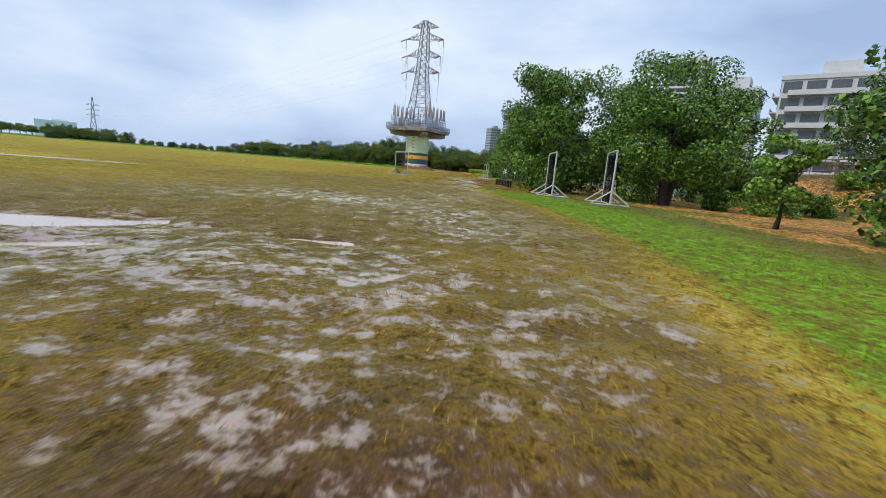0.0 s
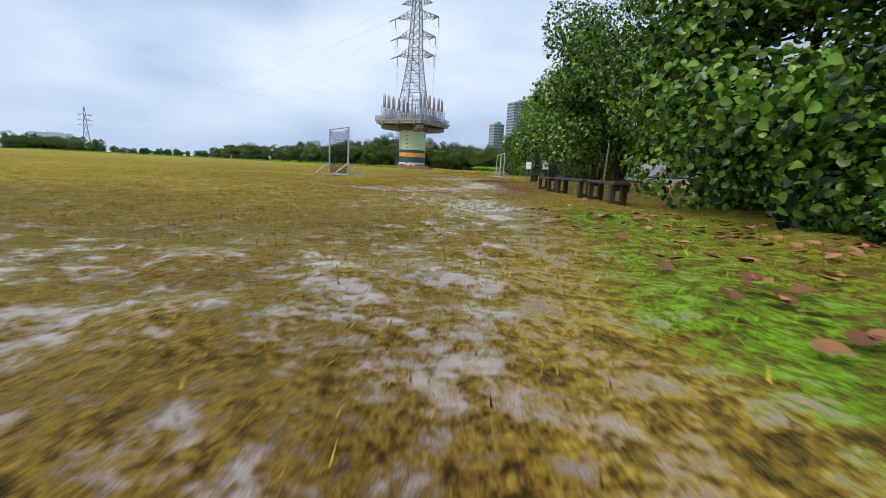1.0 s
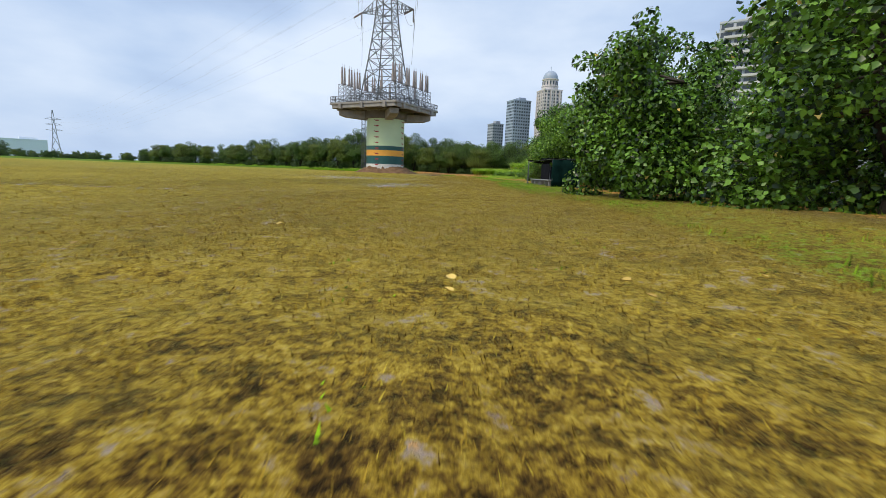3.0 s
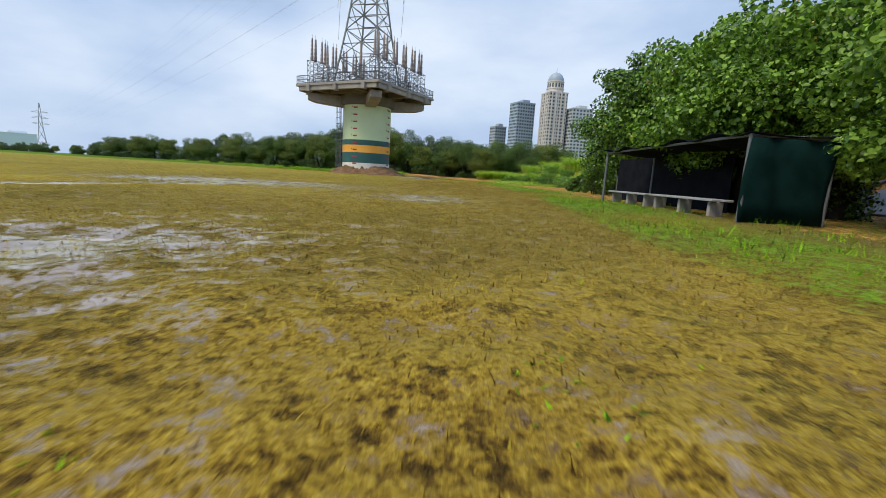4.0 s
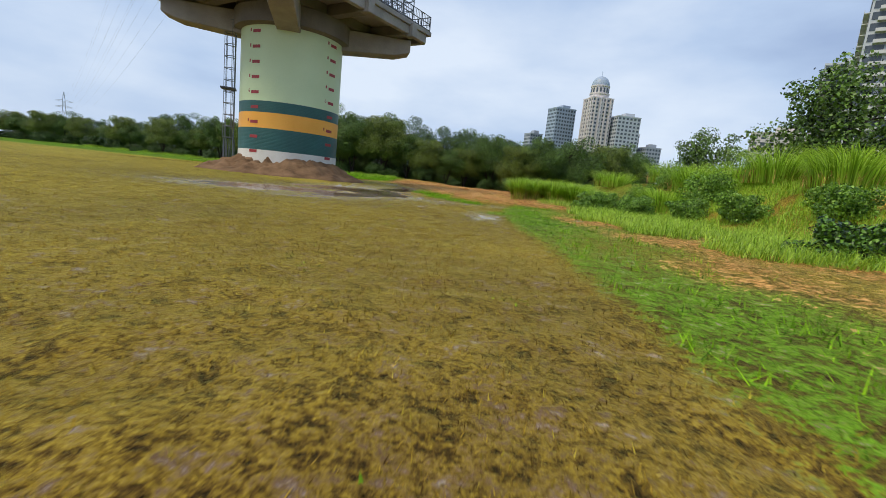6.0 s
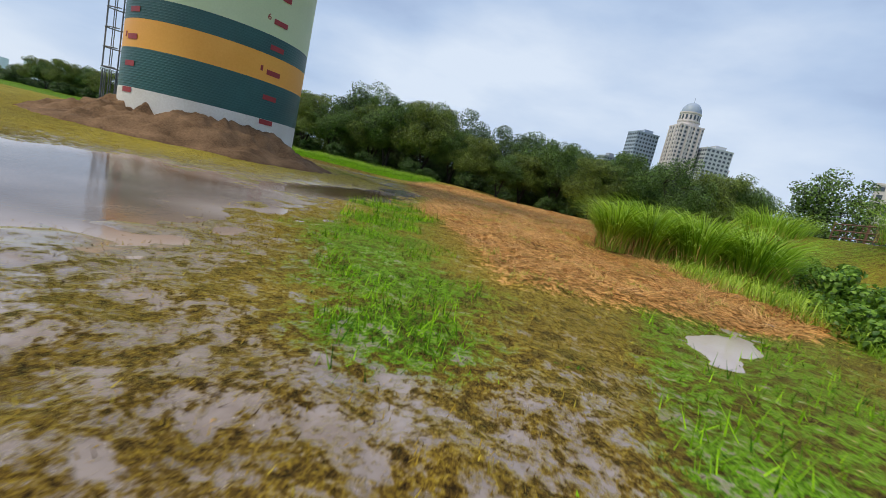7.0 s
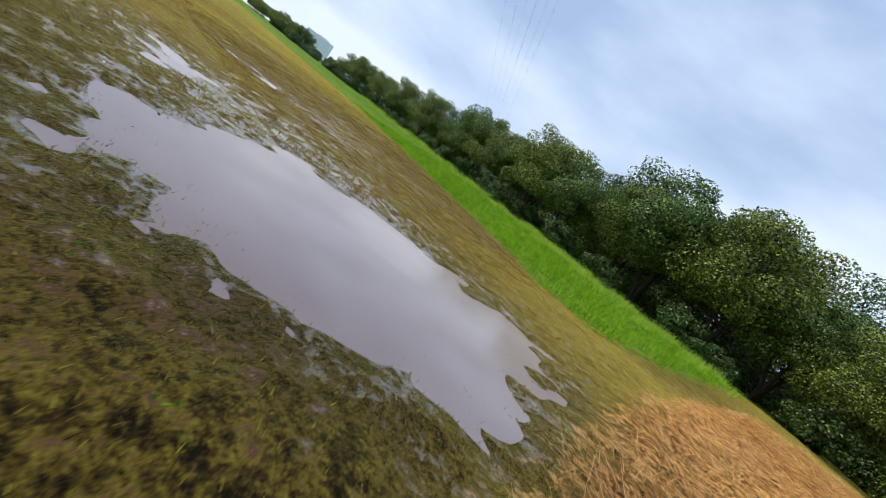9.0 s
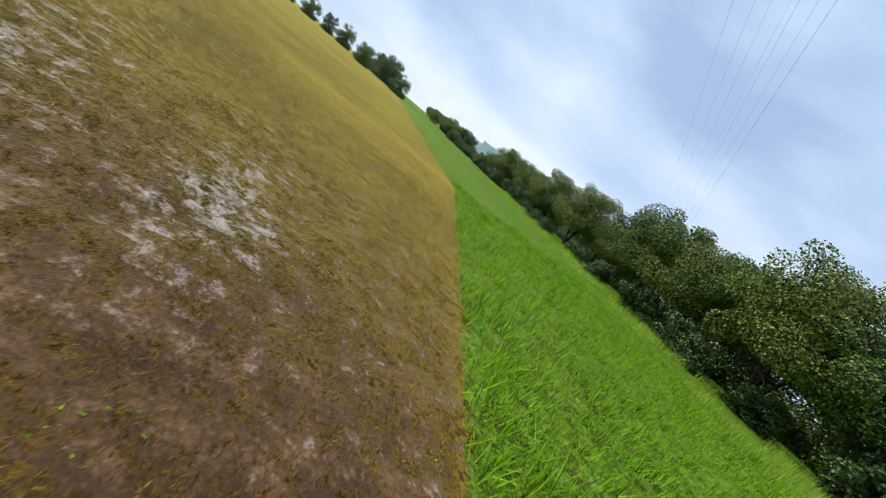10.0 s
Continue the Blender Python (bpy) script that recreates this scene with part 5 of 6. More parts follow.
tips = [arm(z0, 2.0, reach, s) for z0, reach in ((16.8, 5.2), (21.4, 5.4), (26.2, 6.0)) for s in (-1, 1)]
peaks = [arm(29.6, 1.9, 4.3, s) for s in (-1, 1)]
line_way = Vector((-490, 460, 0)).normalized()
base_turn = Matrix.Rotation(radians(-18), 3, "Z")
FAR_PYLON = Vector((-427, 567, 0))


def insulator(p, way, length, parent, name="insulator_string"):
    bm = bmesh.new()
    rows_ = []
    for k in range(14):
        f = k * length / 14
        rows_ += [(0.05, f), (0.17, f + length / 42), (0.05, f + length / 21)]
    lathe(bm, rows_, 10)
    ob = part(name, bm, M_PORCELAIN, parent)
    ob.matrix_basis = Matrix.Translation(p) @ Vector(way).to_track_quat("Z", "Y").to_matrix().to_4x4()
    return ob


for j, tip in enumerate(tips + peaks):
    world_tip = base_turn @ tip + Vector((PX, PY, DECK))
    goal = FAR_PYLON + Vector((line_way.y * (6 if j % 2 else -6), 0, 30 + 5 * (j // 2)))
    way = (goal - world_tip).normalized()
    way.z -= 0.12
    local_way = base_turn.transposed() @ way
    start = world_tip
    if j < 6:
        insulator(tip, local_way, 2.6, tower)
        insulator(tip + Vector((0, 0, -0.1)), Vector((0.05, -0.1, -1)), 2.3, tower)
        start = world_tip + way * 2.6
        jump = bmesh.new()
        pts = [start.lerp(world_tip + Vector((0.3, -0.3, -2.4)), f) + Vector((0, 0, -1.1 * math.sin(math.pi * f))) for f in np.linspace(0, 1, 9)]
        down = [world_tip + Vector((0.3, -0.3, -2.4)), Vector((PX, PY, 0)) + (world_tip - Vector((PX, PY, 0))) * 0.98 + Vector((0, -0.4, -9))]
        for a, b in list(zip(pts, pts[1:])) + [tuple(down)]:
            beam(jump, a, b, 0.05)
        tagged(part("jumper_wire", jump, M_WIRE), "slack dark jumper wire hanging from a cross-arm", "wire", "power lines")
    span = (goal - start).length
    pts = [start.lerp(goal, f) + Vector((0, 0, -11 * 4 * f * (1 - f))) for f in np.linspace(0, 1, 41)]
    bm = bmesh.new()
    limb(bm, pts, [0.009] * len(pts), 5)
    tagged(part("power_line", bm, M_WIRE), "long thin overhead conductor running to the far pylon", "wire", "power lines")


# cable terminations on lattice stands, along two sides of the platform
def termination(u, v, tall, rods, seed):
    p = deck_point(u, v)
    t = thing("cable_termination", PX + p.x, PY + p.y, DECK, math.degrees(TURN_DECK), "grey lattice stand carrying tapered brown porcelain cable terminations", "insulator", "cable terminations")
    w = 0.62
    legs = [Vector((sx * w, sy * w, 0)) for sx, sy in SIGNS]
    up = Vector((0, 0, tall))
    for i in range(4):
        bars("leg", [(legs[i], legs[i] + up)], 0.09, M_STEEL, t)
    pairs = []
    for k in range(5):
        z0, z1 = tall * k / 5, tall * (k + 1) / 5
        for i in range(4):
            a, b = legs[i], legs[(i + 1) % 4]
            pairs += [(a + Vector((0, 0, z1)), b + Vector((0, 0, z1))), (a + Vector((0, 0, z0)), b + Vector((0, 0, z1)))]
    bars("bracing", pairs, 0.06, M_STEEL, t)
    for dx in rods:
        bm = bmesh.new()
        rows_ = [(0.24, tall), (0.24, tall + 0.18)]
        for k in range(16):
            f = k / 15
            r0 = 0.25 - 0.11 * f
            rows_ += [(r0 * 0.84, tall + 0.2 + 2.7 * f), (r0, tall + 0.26 + 2.7 * f), (r0 * 0.84, tall + 0.32 + 2.7 * f)]
        rows_ += [(0.03, tall + 3.1), (0.025, tall + 3.6), (0.0, tall + 3.62)]
        lathe(bm, rows_, 12)
        rod = part("porcelain_body", bm, M_PORCELAIN, t, "tapered ribbed porcelain body")
        rod.matrix_basis = Matrix.Translation((dx, 0, 0))
    return t


for k, u in enumerate((-5.6, -3.6, -1.2, 1.2, 3.6, 5.6)):
    termination(u, -5.6, 3.4, (-0.35, 0.35), k)
    termination(u, 5.6, 3.4, (-0.35, 0.35), 20 + k)
for k, v in enumerate((-3.0, 3.0)):
    termination(-5.6, v, 2.3, (0.0,), 40 + k)
    termination(5.6, v, 2.3, (0.0,), 50 + k)

# ---- the far pylon ----
far = thing("far_pylon", FAR_PYLON.x, FAR_PYLON.y, 0, 43, "distant grey steel lattice pylon with cross-arms", "pylon")
FL = [(0, 5.0), (12, 3.4), (24, 2.0), (34, 1.4), (44, 1.0), (52, 0.3)]
for i in range(4):
    bars("leg", [(Vector((SIGNS[i][0] * FL[k][1], SIGNS[i][1] * FL[k][1], FL[k][0])), Vector((SIGNS[i][0] * FL[k + 1][1], SIGNS[i][1] * FL[k + 1][1], FL[k + 1][0]))) for k in range(5)], 0.42, M_STEEL, far)
pairs = []
for k in range(5):
    for i in range(4):
        a, b = SIGNS[i], SIGNS[(i + 1) % 4]
        pairs += [(Vector((a[0] * FL[k][1], a[1] * FL[k][1], FL[k][0])), Vector((b[0] * FL[k + 1][1], b[1] * FL[k + 1][1], FL[k + 1][0]))), (Vector((b[0] * FL[k][1], b[1] * FL[k][1], FL[k][0])), Vector((a[0] * FL[k + 1][1], a[1] * FL[k + 1][1], FL[k + 1][0])))]
bars("bracing", pairs, 0.25, M_STEEL, far)
for z_ in (30, 36, 42):
    for s in (-1, 1):
        bars("cross_arm", [((s * 1.2, 0, z_), (s * 7, 0, z_ + 0.4)), ((s * 1.0, 0, z_ + 2), (s * 7, 0, z_ + 0.4))], 0.3, M_STEEL, far)


# ---- practice nets ----
def net_screen(x0, y0, x1, y1, tall, label, net=True, dark=True, wheels=False):
    """A pipe frame on splayed feet with a net inside, from one post to the other."""
    span = math.hypot(x1 - x0, y1 - y0)
    cx, cy = (x0 + x1) / 2, (y0 + y1) / 2
    z_ = float(height(np.array([cx]), np.array([cy]))[0])
    t = thing("net_screen", cx, cy, z_, math.degrees(math.atan2(y1 - y0, x1 - x0)), label, "sports net", "practice nets")
    for s in (-span / 2, span / 2):
        bars("post", [((s, 0, 0.02), (s, 0, tall))], 0.065, M_PIPE, t, 10)
        for v in (-1, 1):
            bars("stay", [((s, 0, tall * 0.27), (s, v * 0.62, 0.04))], 0.05, M_PIPE, t, 8)
        bars("foot_bar", [((s, -0.64, 0.03), (s, 0.64, 0.03))], 0.05, M_PIPE, t, 8)
        bm = bmesh.new()
        for zz in (0.27, 0.55, 0.8):
            lathe_z = zz * tall
            bmesh.ops.create_cone(bm, cap_ends=True, segments=10, radius1=0.045, radius2=0.045, depth=0.03, matrix=Matrix.Translation((s, 0, lathe_z)))
        part("clamps", bm, M_PIPE, t)
    bars("top_bar", [((-span / 2, 0, tall), (span / 2, 0, tall))], 0.06, M_PIPE, t, 10)
    bars("bottom_bar", [((-span / 2, 0, 0.05), (span / 2, 0, 0.05))], 0.05, M_PIPE, t, 8)
    if net:
        bm = bmesh.new()
        n_, m_ = int(span / (0.09 if dark else 0.12)), int(tall / (0.09 if dark else 0.12))

        def sag(f, g):
            return Vector(((f - 0.5) * (span - 0.1), 0.1 * math.sin(math.pi * f) * math.sin(math.pi * g), 0.08 + g * (tall - 0.16) - 0.06 * math.sin(math.pi * f) * g))
        for i in range(n_ + 1):
            for g in range(6):
                beam(bm, sag(i / n_, g / 6), sag(i / n_, (g + 1) / 6), 0.014 if dark else 0.004, 3)
        for j in range(m_ + 1):
            for g in range(6):
                beam(bm, sag(g / 6, j / m_), sag((g + 1) / 6, j / m_), 0.014 if dark else 0.004, 3)
        part("net", bm, M_CLOTH, t, "black knotted netting")
    return t


net_screen(5.6, 12.3, 5.12, 10.25, 1.86, "white pipe practice screen with black netting standing on the grass")
net_screen(4.2, 15.65, 3.98, 13.6, 1.82, "white pipe practice screen with black netting standing before the trees")
net_screen(5.1, 51.6, 5.15, 49.65, 1.76, "grey pipe practice screen with thin sagging net", dark=False)
net_screen(5.15, 49.5, 5.12, 47.4, 1.78, "grey pipe practice screen joined to its neighbour", dark=False)
net_screen(-4.35, 33.3, -3.2, 31.55, 1.86, "grey pipe practice screen with dark netting alone on the field")


# ---- wooden benches beside the field ----
def wood_bench(x0, y0, x1, y1, tall=0.38, label="dark wet wooden bench on thick posts"):
    span = math.hypot(x1 - x0, y1 - y0)
    z_ = float(height(np.array([x0]), np.array([y0]))[0])
    t = thing("wooden_bench", (x0 + x1) / 2, (y0 + y1) / 2, z_, math.degrees(math.atan2(y1 - y0, x1 - x0)), label, "bench", "wooden benches")
    bm = bmesh.new()
    box(bm, span, 0.3, 0.06, (0, 0, tall), None, 0.012)
    part("seat_plank", bm, M_WOOD, t)
    for s in (-1, 1):
        for v in (-0.1, 0.1):
            bm = bmesh.new()
            box(bm, 0.12, 0.1, tall, (s * (span / 2 - 0.2), v, tall / 2 - 0.03), None, 0.012)
            part("post", bm, M_WOOD, t)
        bm = bmesh.new()
        box(bm, 0.1, 0.3, 0.05, (s * (span / 2 - 0.2), 0, 0.05), None, 0.008)
        part("ground_beam", bm, M_WOOD, t)
    return t


for a in ((3.75, 28.6, 3.5, 26.2), (3.55, 25.8, 3.65, 23.8), (3.62, 23.4, 3.5, 21.6), (6.6, 29.2, 6.9, 26.9), (6.15, 41.0, 5.45, 38.2)):
    wood_bench(*a)
rail = thing("low_rail", 0, 0, 0, 0, "low dark timber rail on posts along the bank", "fence")
for k in range(6):
    yy = 26 + 4.6 * k
    xx = 9.2 + 0.19 * (yy - 26)
    bars("post", [((xx, yy, -0.1), (xx, yy, 1.0))], 0.1, M_WOOD, rail)
    if k < 5:
        bars("rail", [((xx, yy, 0.62), (xx + 0.19 * 4.6, yy + 4.6, 0.62))], 0.07, M_WOOD, rail)
    else:
        bars("tall_stake", [((xx + 0.2, yy, -0.1), (xx + 0.2, yy, 1.8))], 0.08, M_WOOD, rail)
tagged(bars("fallen_pole", [((4.3, 24.6, 1.3), (3.75, 23.2, 0.1))], 0.035, M_RUST, None), "reddish pole leaning against the tree", "pole")

# ---- the backstop with score boards ----
stop = thing("backstop", 0, 0, 0.16, 0, "dark steel backstop frame hung with black mesh sheets", "fence")
FX = 8.5
for yy in (53.4, 50.2, 46.6, 43.0):
    bars("post", [((FX, yy, 0), (FX, yy, 2.6))], 0.07, M_DARKSTEEL, stop)
bars("top_rail", [((FX, 53.4, 2.5), (FX, 43.0, 2.62))], 0.07, M_DARKSTEEL, stop)
bars("top_rail", [((FX, 53.4, 2.4), (FX, 43.0, 2.52))], 0.05, M_DARKSTEEL, stop)
bars("mid_rail", [((FX, 53.4, 0.98), (FX, 43.0, 0.98))], 0.06, M_STEEL, stop)
bars("brace", [((FX, 47.6, 1.0), (FX - 0.7, 46.9, -0.05))], 0.05, M_STEEL, stop)


def sheet(name, y0, y1, z0, z1, droop, material, parent, x=FX + 0.05):
    bm = bmesh.new()
    n_ = 14
    rows_ = []
    for j in range(7):
        g = j / 6
        rows_.append([bm.verts.new((x + 0.12 * math.sin(5 * f + 3 * g) * (1 - g), y0 + (y1 - y0) * f, z0 + (z1 - z0) * g - droop * math.sin(math.pi * f) * (0.35 + 0.65 * g))) for f in np.linspace(0, 1, n_)])
    for a, b in zip(rows_, rows_[1:]):
        for i in range(n_ - 1):
            bm.faces.new((a[i], a[i + 1], b[i + 1], b[i]))
    ob = part(name, bm, material, parent, "black mesh sheet, sagging", smooth=True)
    mod = ob.modifiers.new("thick", "SOLIDIFY")
    mod.thickness = 0.01
    return ob


sheet("mesh_sheet", 52.9, 50.3, 1.0, 2.4, 0.35, M_CLOTH, stop)
sheet("mesh_sheet", 50.1, 46.7, 1.0, 2.5, 0.1, M_CLOTH, stop)
sheet("mesh_sheet", 46.5, 43.1, 0.95, 2.5, 0.15, M_CLOTH, stop)
bm = bmesh.new()
box(bm, 0.5, 1.3, 0.44, (9.3, 51.6, 0.38), None, 0.03)
tagged(part("timber_block", bm, M_WOOD), "low dark wet timber block behind the backstop", "block")
bm = bmesh.new()
box(bm, 0.45, 3.2, 0.5, (8.9, 45.2, 0.24), None, 0.03)
tagged(part("timber_block", bm, M_WOOD), "low dark wet timber block under the trees", "block")


def score_board(x0, y0, x1, y1, z0, z1, text, size, label):
    span = math.hypot(x1 - x0, y1 - y0)
    t = thing("score_board", (x0 + x1) / 2, (y0 + y1) / 2, 0, math.degrees(math.atan2(y1 - y0, x1 - x0)), label, "sign", "score boards")
    bm = bmesh.new()
    box(bm, span, 0.03, z1 - z0, (0, 0, (z0 + z1) / 2), None, 0.006)
    part("board", bm, M_BOARD, t)
    fc = bpy.data.curves.new("numbers", "FONT")
    fc.body, fc.size, fc.extrude, fc.align_x = text, size, 0.002, "CENTER"
    fc.materials.append(M_INK)
    num = new("numbers", fc)
    num.parent = t
    num.matrix_basis = pose(0.08, -0.018, z1 - 0.3, 90, 0, 0)
    for k in range(2):
        bars("stake", [((span * (k - 0.5) * 0.96, 0.03, 0.1), (span * (k - 0.5) * 0.96, 0.03, z0 + 0.1))], 0.04, M_STEEL, t)
    return t


score_board(7.62, 51.9, 7.78, 50.55, 0.84, 1.4, "1 2 3 4 5 6 7 8 9", 0.12, "white board with a faint row of numbers beside the backstop")
score_board(8.26, 48.5, 8.2, 46.5, 0.84, 1.48, "1 2 3 4 5 6 7 8 9", 0.2, "larger white board with a row of blue numbers")
pole = thing("flag_pole", 7.95, 52.4, 0.15, 0, "slim white pole with a blue lower half", "pole")
bars("upper_pole", [((0.05, 0, 1.7), (0.1, 0, 3.3))], 0.045, M_PIPE, pole, 8)
bars("lower_pole", [((-0.04, 0, -0.1), (0.05, 0, 1.7))], 0.05, M_BLUE, pole, 8)

# ---- the dugout shed ----
shed = thing("dugout_shed", 0, 0, 0, 0, "dark low dugout shelter with green netting under the trees", "shed")
SX0, SX1, SY0, SY1, SH = 9.5, 11.1, 76.4, 83.3, 1.64
for xx, yy in ((SX0, SY0), (SX0, SY1), (SX1, SY0), (SX1, SY1), (SX0, 80)):
    if yy != 80:
        bars("post", [((xx, yy, 0), (xx, yy, SH + 0.05))], 0.08, M_STEEL, shed, 8)
bars("roof_beam", [((SX0, SY0, SH), (SX0, SY1, SH)), ((SX1, SY0, SH), (SX1, SY1, SH)), ((SX0, SY0, SH), (SX1, SY0, SH)), ((SX0, SY1, SH), (SX1, SY1, SH))], 0.06, M_STEEL, shed, 8)
bm = bmesh.new()
cols = [[bm.verts.new((SX0 - 0.1 + (SX1 - SX0 + 0.2) * f, SY0 - 0.1 + (SY1 - SY0 + 0.2) * g, SH + 0.06 - 0.16 * math.sin(math.pi * f) * abs(math.sin(9.4 * g)) - 0.05 * math.sin(31 * g + 3 * f))) for g in np.linspace(0, 1, 40)] for f in np.linspace(0, 1, 12)]
for a, b in zip(cols, cols[1:]):
    for i in range(39):
        bm.faces.new((a[i], b[i], b[i + 1], a[i + 1]))
part("roof_net", bm, M_CLOTH, shed, "sagging black shade net roof", smooth=True).modifiers.new("thick", "SOLIDIFY").thickness = 0.01
# Longer than the shelter: the sheet also covers the dark area past its end.
bm = bmesh.new()
box(bm, 0.03, 7.0, SH - 0.1, (SX1 + 0.02, 82.7, SH / 2), None, 0.005)
part("back_sheet", bm, M_CLOTH, shed, "black mesh back wall, lengthened as a dark sheet past the shelter")
bm = bmesh.new()
n_ = 16
cols = [[bm.verts.new((SX0 - 0.06 + (SX1 - SX0) * f + 0.05 * math.sin(9 * f), SY0 - 0.08 + 0.06 * math.sin(13 * f + 4 * g), 0.05 + g * (SH - 0.1))) for g in np.linspace(0, 1, 5)] for f in np.linspace(0, 1, n_)]
for a, b in zip(cols, cols[1:]):
    for i in range(4):
        bm.faces.new((a[i], b[i], b[i + 1], a[i + 1]))
part("side_net", bm, M_GREENNET, shed, "dark green netting on the side", smooth=True).modifiers.new("thick", "SOLIDIFY").thickness = 0.01
locker = thing("locker", 11.5, 86.3, 0, 8, "dull grey metal locker beside the shed", "cabinet")
bm = bmesh.new()
box(bm, 0.5, 0.6, 0.9, (0, 0, 0.47), None, 0.015)
part("body", bm, M_SHEET, locker)
bm = bmesh.new()
box(bm, 0.6, 0.7, 0.05, (0, 0, 0.945), None, 0.01)
part("lid", bm, M_DARKSTEEL, locker, "dark lid")


def plank_bench(x0, y0, x1, y1, tall):
    span = math.hypot(x1 - x0, y1 - y0)
    t = thing("plank_bench", (x0 + x1) / 2, (y0 + y1) / 2, 0.02, math.degrees(math.atan2(y1 - y0, x1 - x0)), "wet grey plank bench on concrete block legs in the dugout", "bench", "dugout benches")
    for v in (-0.13, 0.13):
        bm = bmesh.new()
        box(bm, span, 0.2, 0.05, (0, v, tall), None, 0.01)
        part("plank", bm, M_PLANK, t)
    for s in (-0.42, 0, 0.42):
        bm = bmesh.new()
        box(bm, 0.1, 0.3, tall, (s * span, 0, tall / 2 - 0.03), None, 0.015)
        part("leg", bm, M_CONC, t)
    return t


plank_bench(9.85, 83.2, 9.8, 80.4, 0.37)
plank_bench(9.8, 80.2, 9.75, 77.3, 0.38)

# ---- river bank ----
for k in range(11):
    y0 = 23.2 + 8.6 * k
    bm = bmesh.new()
    n_ = 6
    lo = [bm.verts.new((x_, y0 + 0.2, float(height(np.array([x_]), np.array([y0]))[0]) + 0.05)) for x_ in np.linspace(LEVEE_TOE + 0.9, LEVEE_TOE + 4.3, n_)]
    hi = [bm.verts.new((x_, y0 + 7.6, float(height(np.array([x_]), np.array([y0 + 7.6]))[0]) + 0.05)) for x_ in np.linspace(LEVEE_TOE + 0.9, LEVEE_TOE + 4.3, n_)]
    for i in range(n_ - 1):
        bm.faces.new((lo[i], lo[i + 1], hi[i + 1], hi[i]))
    ob = part("revetment_slab", bm, M_SLAB)
    ob.modifiers.new("thick", "SOLIDIFY").thickness = 0.12
    tagged(ob, "smooth wet grey concrete slab on the river bank slope", "embankment", "bank slabs", "structure")
    pts = [(x_, y0 - 0.35, float(height(np.array([x_]), np.array([y0]))[0]) + 0.12) for x_ in np.linspace(LEVEE_TOE + 0.5, LEVEE_TOE + 4.5, 6)]
    tagged(bars("bank_rib", list(zip(pts, pts[1:])), 0.4, M_CONC_DARK, None), "dark stained concrete rib between bank slabs", "embankment", "bank ribs", "structure")
fence = thing("bank_fence", 0, 0, LEVEE_Z + 0.03, 0, "rusty brown fence along the top of the river bank", "fence")
FEN = 23.6
for k in range(52):
    yy = 20 + 2.5 * k
    bars("post", [((FEN, yy, 0), (FEN, yy, 1.15))], 0.09, M_RUST, fence)
for zz in (0.35, 0.7, 1.05):
    bars("rail", [((FEN, 20, zz), (FEN, 147.5, zz))], 0.07, M_RUST, fence)
balusters([(FEN, 20.4 + 0.5 * k, 0.1) for k in range(254)], 0.95, 0.045, M_RUST, fence)


# ---- far buildings ----
def building(name, x, y, w, d, floors, fh, turn, wall, label, bays=5, balcony=False, z=0.0, slab=None):
    t = thing(name, x, y, z, turn, label, "building", "far buildings")
    tall = floors * fh
    bm = bmesh.new()
    box(bm, w, d, tall, (0, 0, tall / 2))
    part("wall", bm, wall, t)
    bm = bmesh.new()
    box(bm, w + 0.5, d + 0.5, 0.9, (0, 0, tall + 0.45))
    box(bm, w * 0.4, d * 0.5, 3.5, (w * 0.1, 0, tall + 2.2))
    part("roof_parapet", bm, wall, t)
    me = None
    for face in range(4 if bays else 0):
        span = w if face % 2 == 0 else d
        out_ = (d if face % 2 == 0 else w) / 2
        rot = Matrix.Rotation(radians(90 * face), 4, "Z")
        nb = max(2, round(bays * span / w))
        for f in range(floors):
            for b in range(nb):
                u = (b + 0.5) / nb * span - span / 2
                if me is None:
                    q = bmesh.new()
                    # Enlarged on balcony fronts, so dark glass also paints in the recesses' shade.
                    box(q, span / nb * (0.8 if balcony else 0.55), 0.3, fh * (0.66 if balcony else 0.52))
                    ob = part("window", q, M_GLASS, t)
                    me = ob.data
                else:
                    ob = new("window", me)
                    ob.parent = t
                ob.matrix_basis = rot @ Matrix.Translation((u, -out_, f * fh + fh * 0.55))
            if balcony and face != 2:
                q = bmesh.new()
                box(q, span * 0.82, 1.5, 0.25, (0, -out_ - 0.75, f * fh + 0.1))
                box(q, span * 0.82, 0.12, 0.85, (0, -out_ - 1.45, f * fh + 0.6))
                ob = part("balcony", q, slab or wall, t)
                ob.matrix_basis = rot
    return t


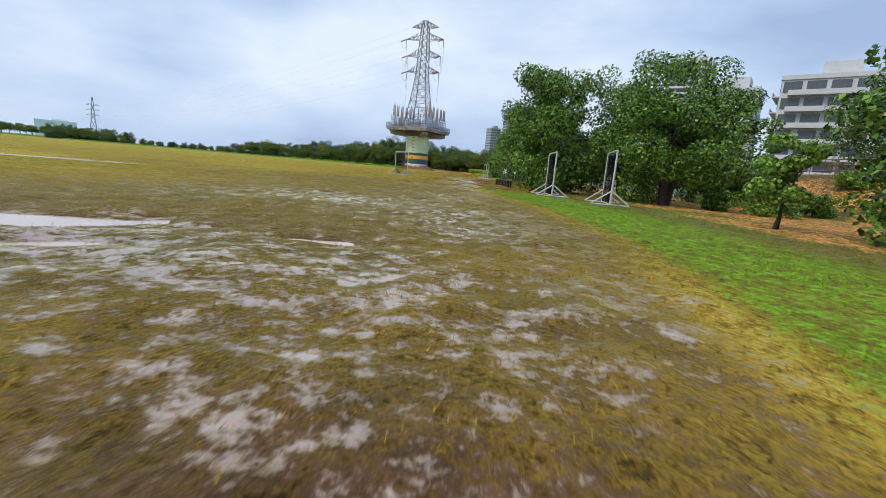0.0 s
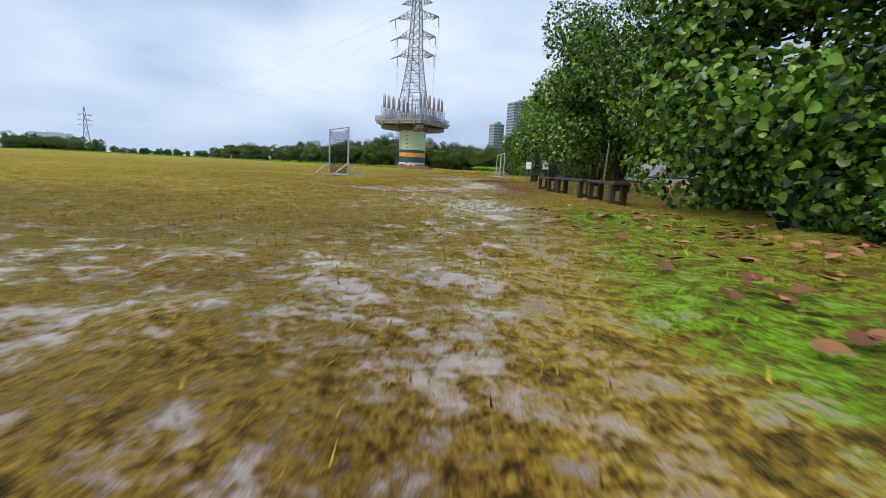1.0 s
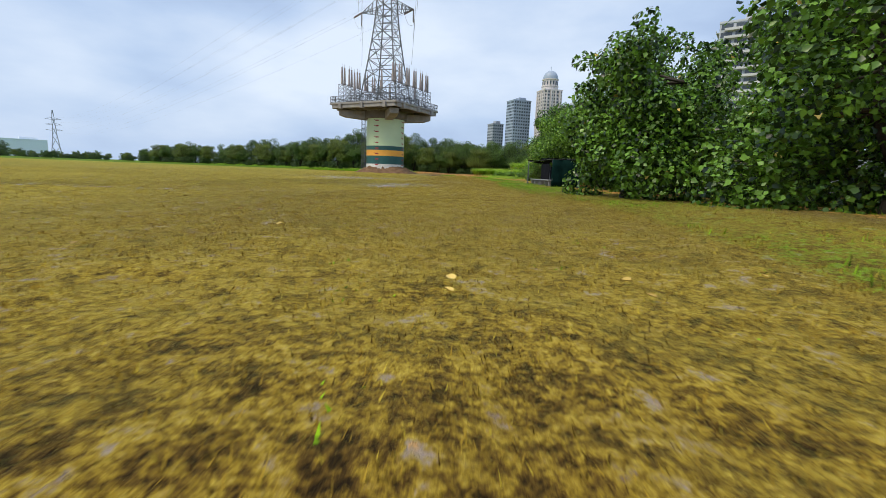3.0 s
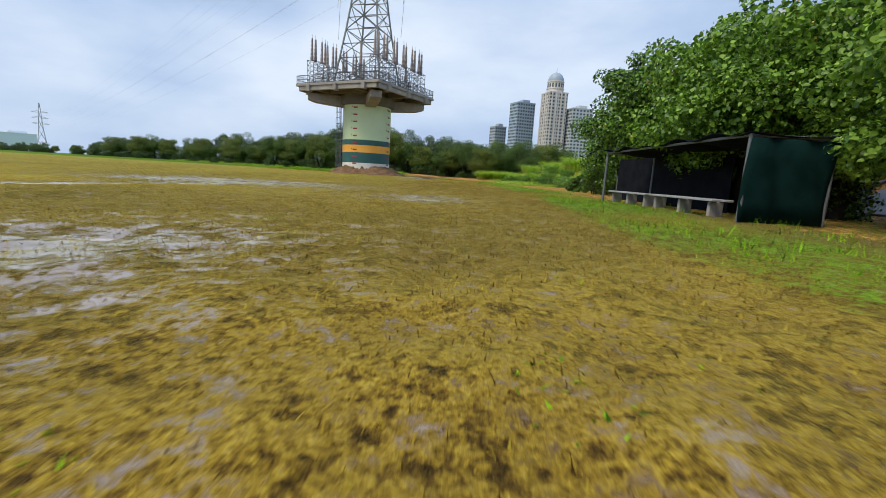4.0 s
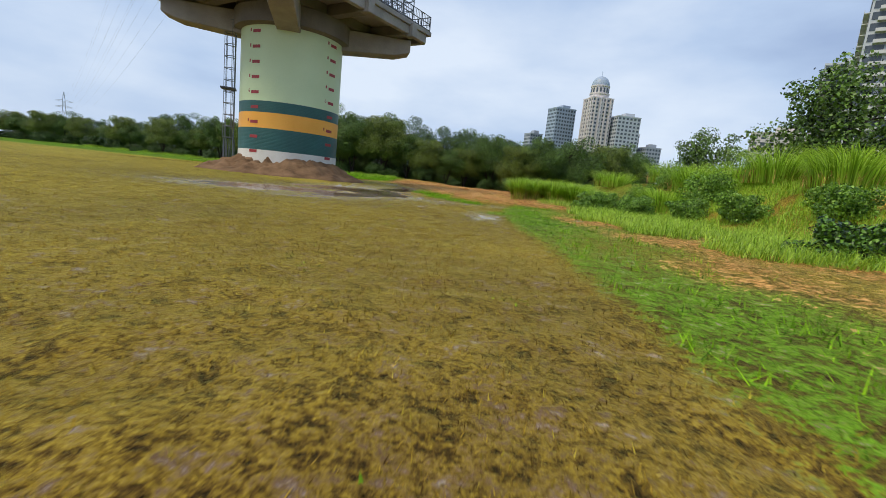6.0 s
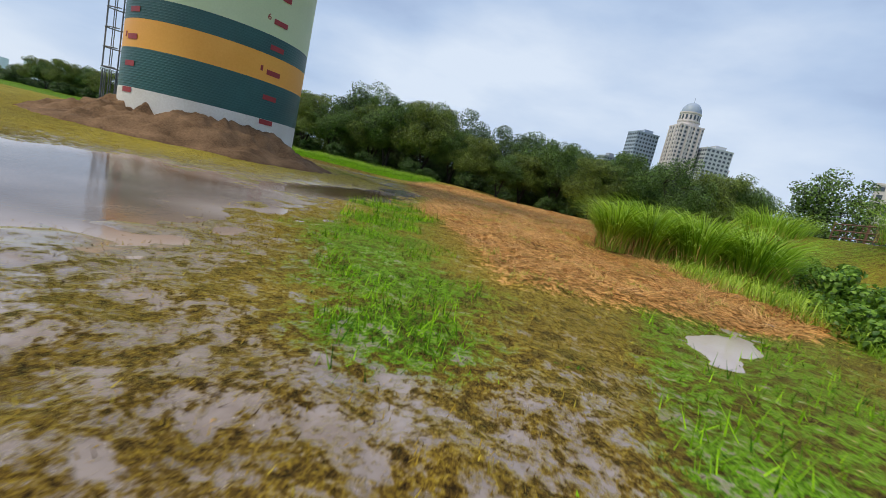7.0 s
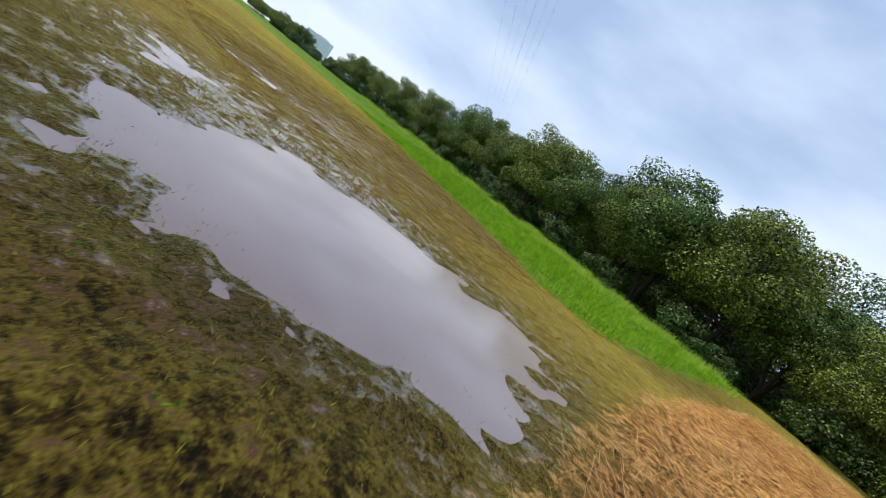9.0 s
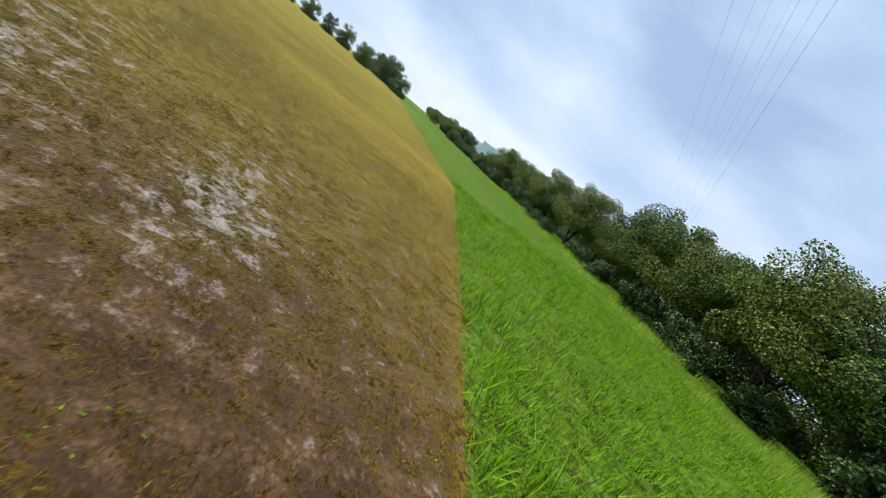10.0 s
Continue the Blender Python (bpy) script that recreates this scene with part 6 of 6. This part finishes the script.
def dome_tower(x, y, turn):
    t = building("dome_tower", x, y, 21, 20, 26, 3.05, turn, M_BLD_BEIGE, "tall beige apartment tower with a grey dome on top", 6)
    for face in range(4):
        rot = Matrix.Rotation(radians(90 * face), 4, "Z")
        for u in (-7.6, -2.6, 2.6, 7.6):
            bm = bmesh.new()
            box(bm, 1.3, 0.9, 79.3, (u, -10.9, 39.65))
            part("pilaster", bm, M_BLD_BEIGE, t).matrix_basis = rot
    bm = bmesh.new()
    lathe(bm, [(8.8, 79.3), (8.8, 83), (9.3, 83.1), (9.3, 84), (8.4, 84), (8.4, 89), (8.9, 89.2), (8.9, 90.2), (8.3, 90.2)], 24)
    part("drum", bm, M_BLD_BEIGE, t)
    bm = bmesh.new()
    lathe(bm, [(8.3, 90.2)] + [(8.3 * math.cos(a), 90.2 + 8.0 * math.sin(a)) for a in np.linspace(0.1, 1.5, 9)] + [(0.3, 98.2), (0.2, 102)], 24)
    part("dome", bm, M_BLD_BLUE, t, "blue-grey ribbed dome", smooth=True)
    for k in range(16):
        a = 2 * math.pi * k / 16
        bm = bmesh.new()
        box(bm, 0.4, 1.5, 3.4, (8.35 * math.cos(a), 8.35 * math.sin(a), 86.4), Matrix.Rotation(a, 3, "Z"))
        part("window", bm, M_GLASS, t)
    return t


dome_tower(114, 520, 12).scale = (0.92, 0.92, 1.07)
building("apartment_block", 87, 540, 20, 16, 24, 3.2, 20, M_BLD_BLUE, "blue-grey apartment block with a stepped roof", 7)
building("apartment_block", 66, 560, 13, 13, 17, 3.2, 20, M_BLD_GREY, "grey distant apartment block", 5)
building("apartment_block", 138, 515, 21, 16, 22, 3.2, 10, M_BLD_PALE, "pale apartment block beside the domed tower", 6)
building("apartment_block", 163, 515, 14, 14, 15, 3.1, 10, M_BLD_GREY, "low grey apartment block", 5)
building("office_block", 152, 530, 8, 10, 19, 3.1, 10, M_BLD_BEIGE, "narrow beige block between towers", 3)
building("balcony_tower", 83, 95, 16, 12, 7, 3.4, -42, M_BLD_PALE, "white and grey apartment block with deep dark balconies", 4, True, slab=M_BLD_PALE, z=2.2)
building("apartment_block", 73, 113, 13, 12, 7, 3.3, -40, M_BLD_PALE, "pale stepped apartment block beyond the trees", 5, z=2.2)
building("balcony_tower", 139, 258, 22, 16, 21, 3.3, -37, M_BLD_PALE, "pale grey apartment tower with white balconies", 4, True, slab=M_BLD_WHITE)
building("balcony_tower", 195, 356, 17, 16, 24, 3.3, -37, M_BLD_PALE, "white and dark banded apartment tower", 4, True, slab=M_BLD_DARK)
building("apartment_block", 156, 335, 24, 16, 12, 3.2, -30, M_BLD_BEIGE, "low beige apartment block with a stepped roofline", 7)
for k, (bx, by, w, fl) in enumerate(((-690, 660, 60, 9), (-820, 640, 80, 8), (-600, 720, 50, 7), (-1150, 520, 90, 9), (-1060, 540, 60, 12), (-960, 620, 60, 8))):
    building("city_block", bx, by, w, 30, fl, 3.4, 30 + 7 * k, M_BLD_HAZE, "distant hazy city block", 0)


# ---- fallen leaves ----
def leaf_mesh(name, size, seed, material):
    r = random.Random(seed)
    bm = bmesh.new()
    n_ = 9
    rim = [bm.verts.new((size * 0.5 * math.cos(a) * r.uniform(0.85, 1.1), size * 0.42 * math.sin(a) * r.uniform(0.85, 1.1), 0.02 + size * 0.14 * abs(math.sin(a)) * r.uniform(0.4, 1.2))) for a in np.linspace(0, 2 * math.pi, n_, endpoint=False)]
    mid = bm.verts.new((0, 0, 0.015))
    for i in range(n_):
        bm.faces.new((mid, rim[i], rim[(i + 1) % n_]))
    me = bpy.data.meshes.new(name)
    bm.to_mesh(me)
    bm.free()
    me.materials.append(material)
    return me


brown = [leaf_mesh("brown_leaf", 0.11, 30 + k, M_BROWN_LEAF) for k in range(3)]
yellow = [leaf_mesh("yellow_leaf", 0.07, 40 + k, M_YELLOW_LEAF) for k in range(3)]
lr = random.Random(11)
LITTER = [(brown, 190, 1.5, 4.2, 14, 19.5, "curled reddish-brown fallen leaf on the grass"), (yellow, 34, 2.6, 7.2, 40, 54, "pale yellow fallen leaf on the wet verge"),
          (yellow, 16, 1.0, 5.5, 17, 36, "pale yellow fallen leaf on the wet verge"), (yellow, 18, -3, 6, 42, 84, "pale yellow fallen leaf on the wet grass"), (brown, 14, 3.0, 6.0, 20, 40, "curled reddish-brown fallen leaf on the grass"),
          (yellow, 7, -14, 4, 116, 158, "pale yellow fallen leaf on the wet grass")]
for meshes, count, x0, x1, y0, y1, label in LITTER:
    for k in range(count):
        lx, ly = lr.uniform(x0, x1), lr.uniform(y0, y1)
        ob = new("fallen_leaf", meshes[k % 3])
        ob.matrix_basis = pose(lx, ly, max(-0.01, float(height(np.array([lx]), np.array([ly]))[0])) + 0.02, lr.uniform(-14, 14), lr.uniform(-14, 14), lr.uniform(0, 360))
        tagged(ob, label, "leaf", "fallen leaves")
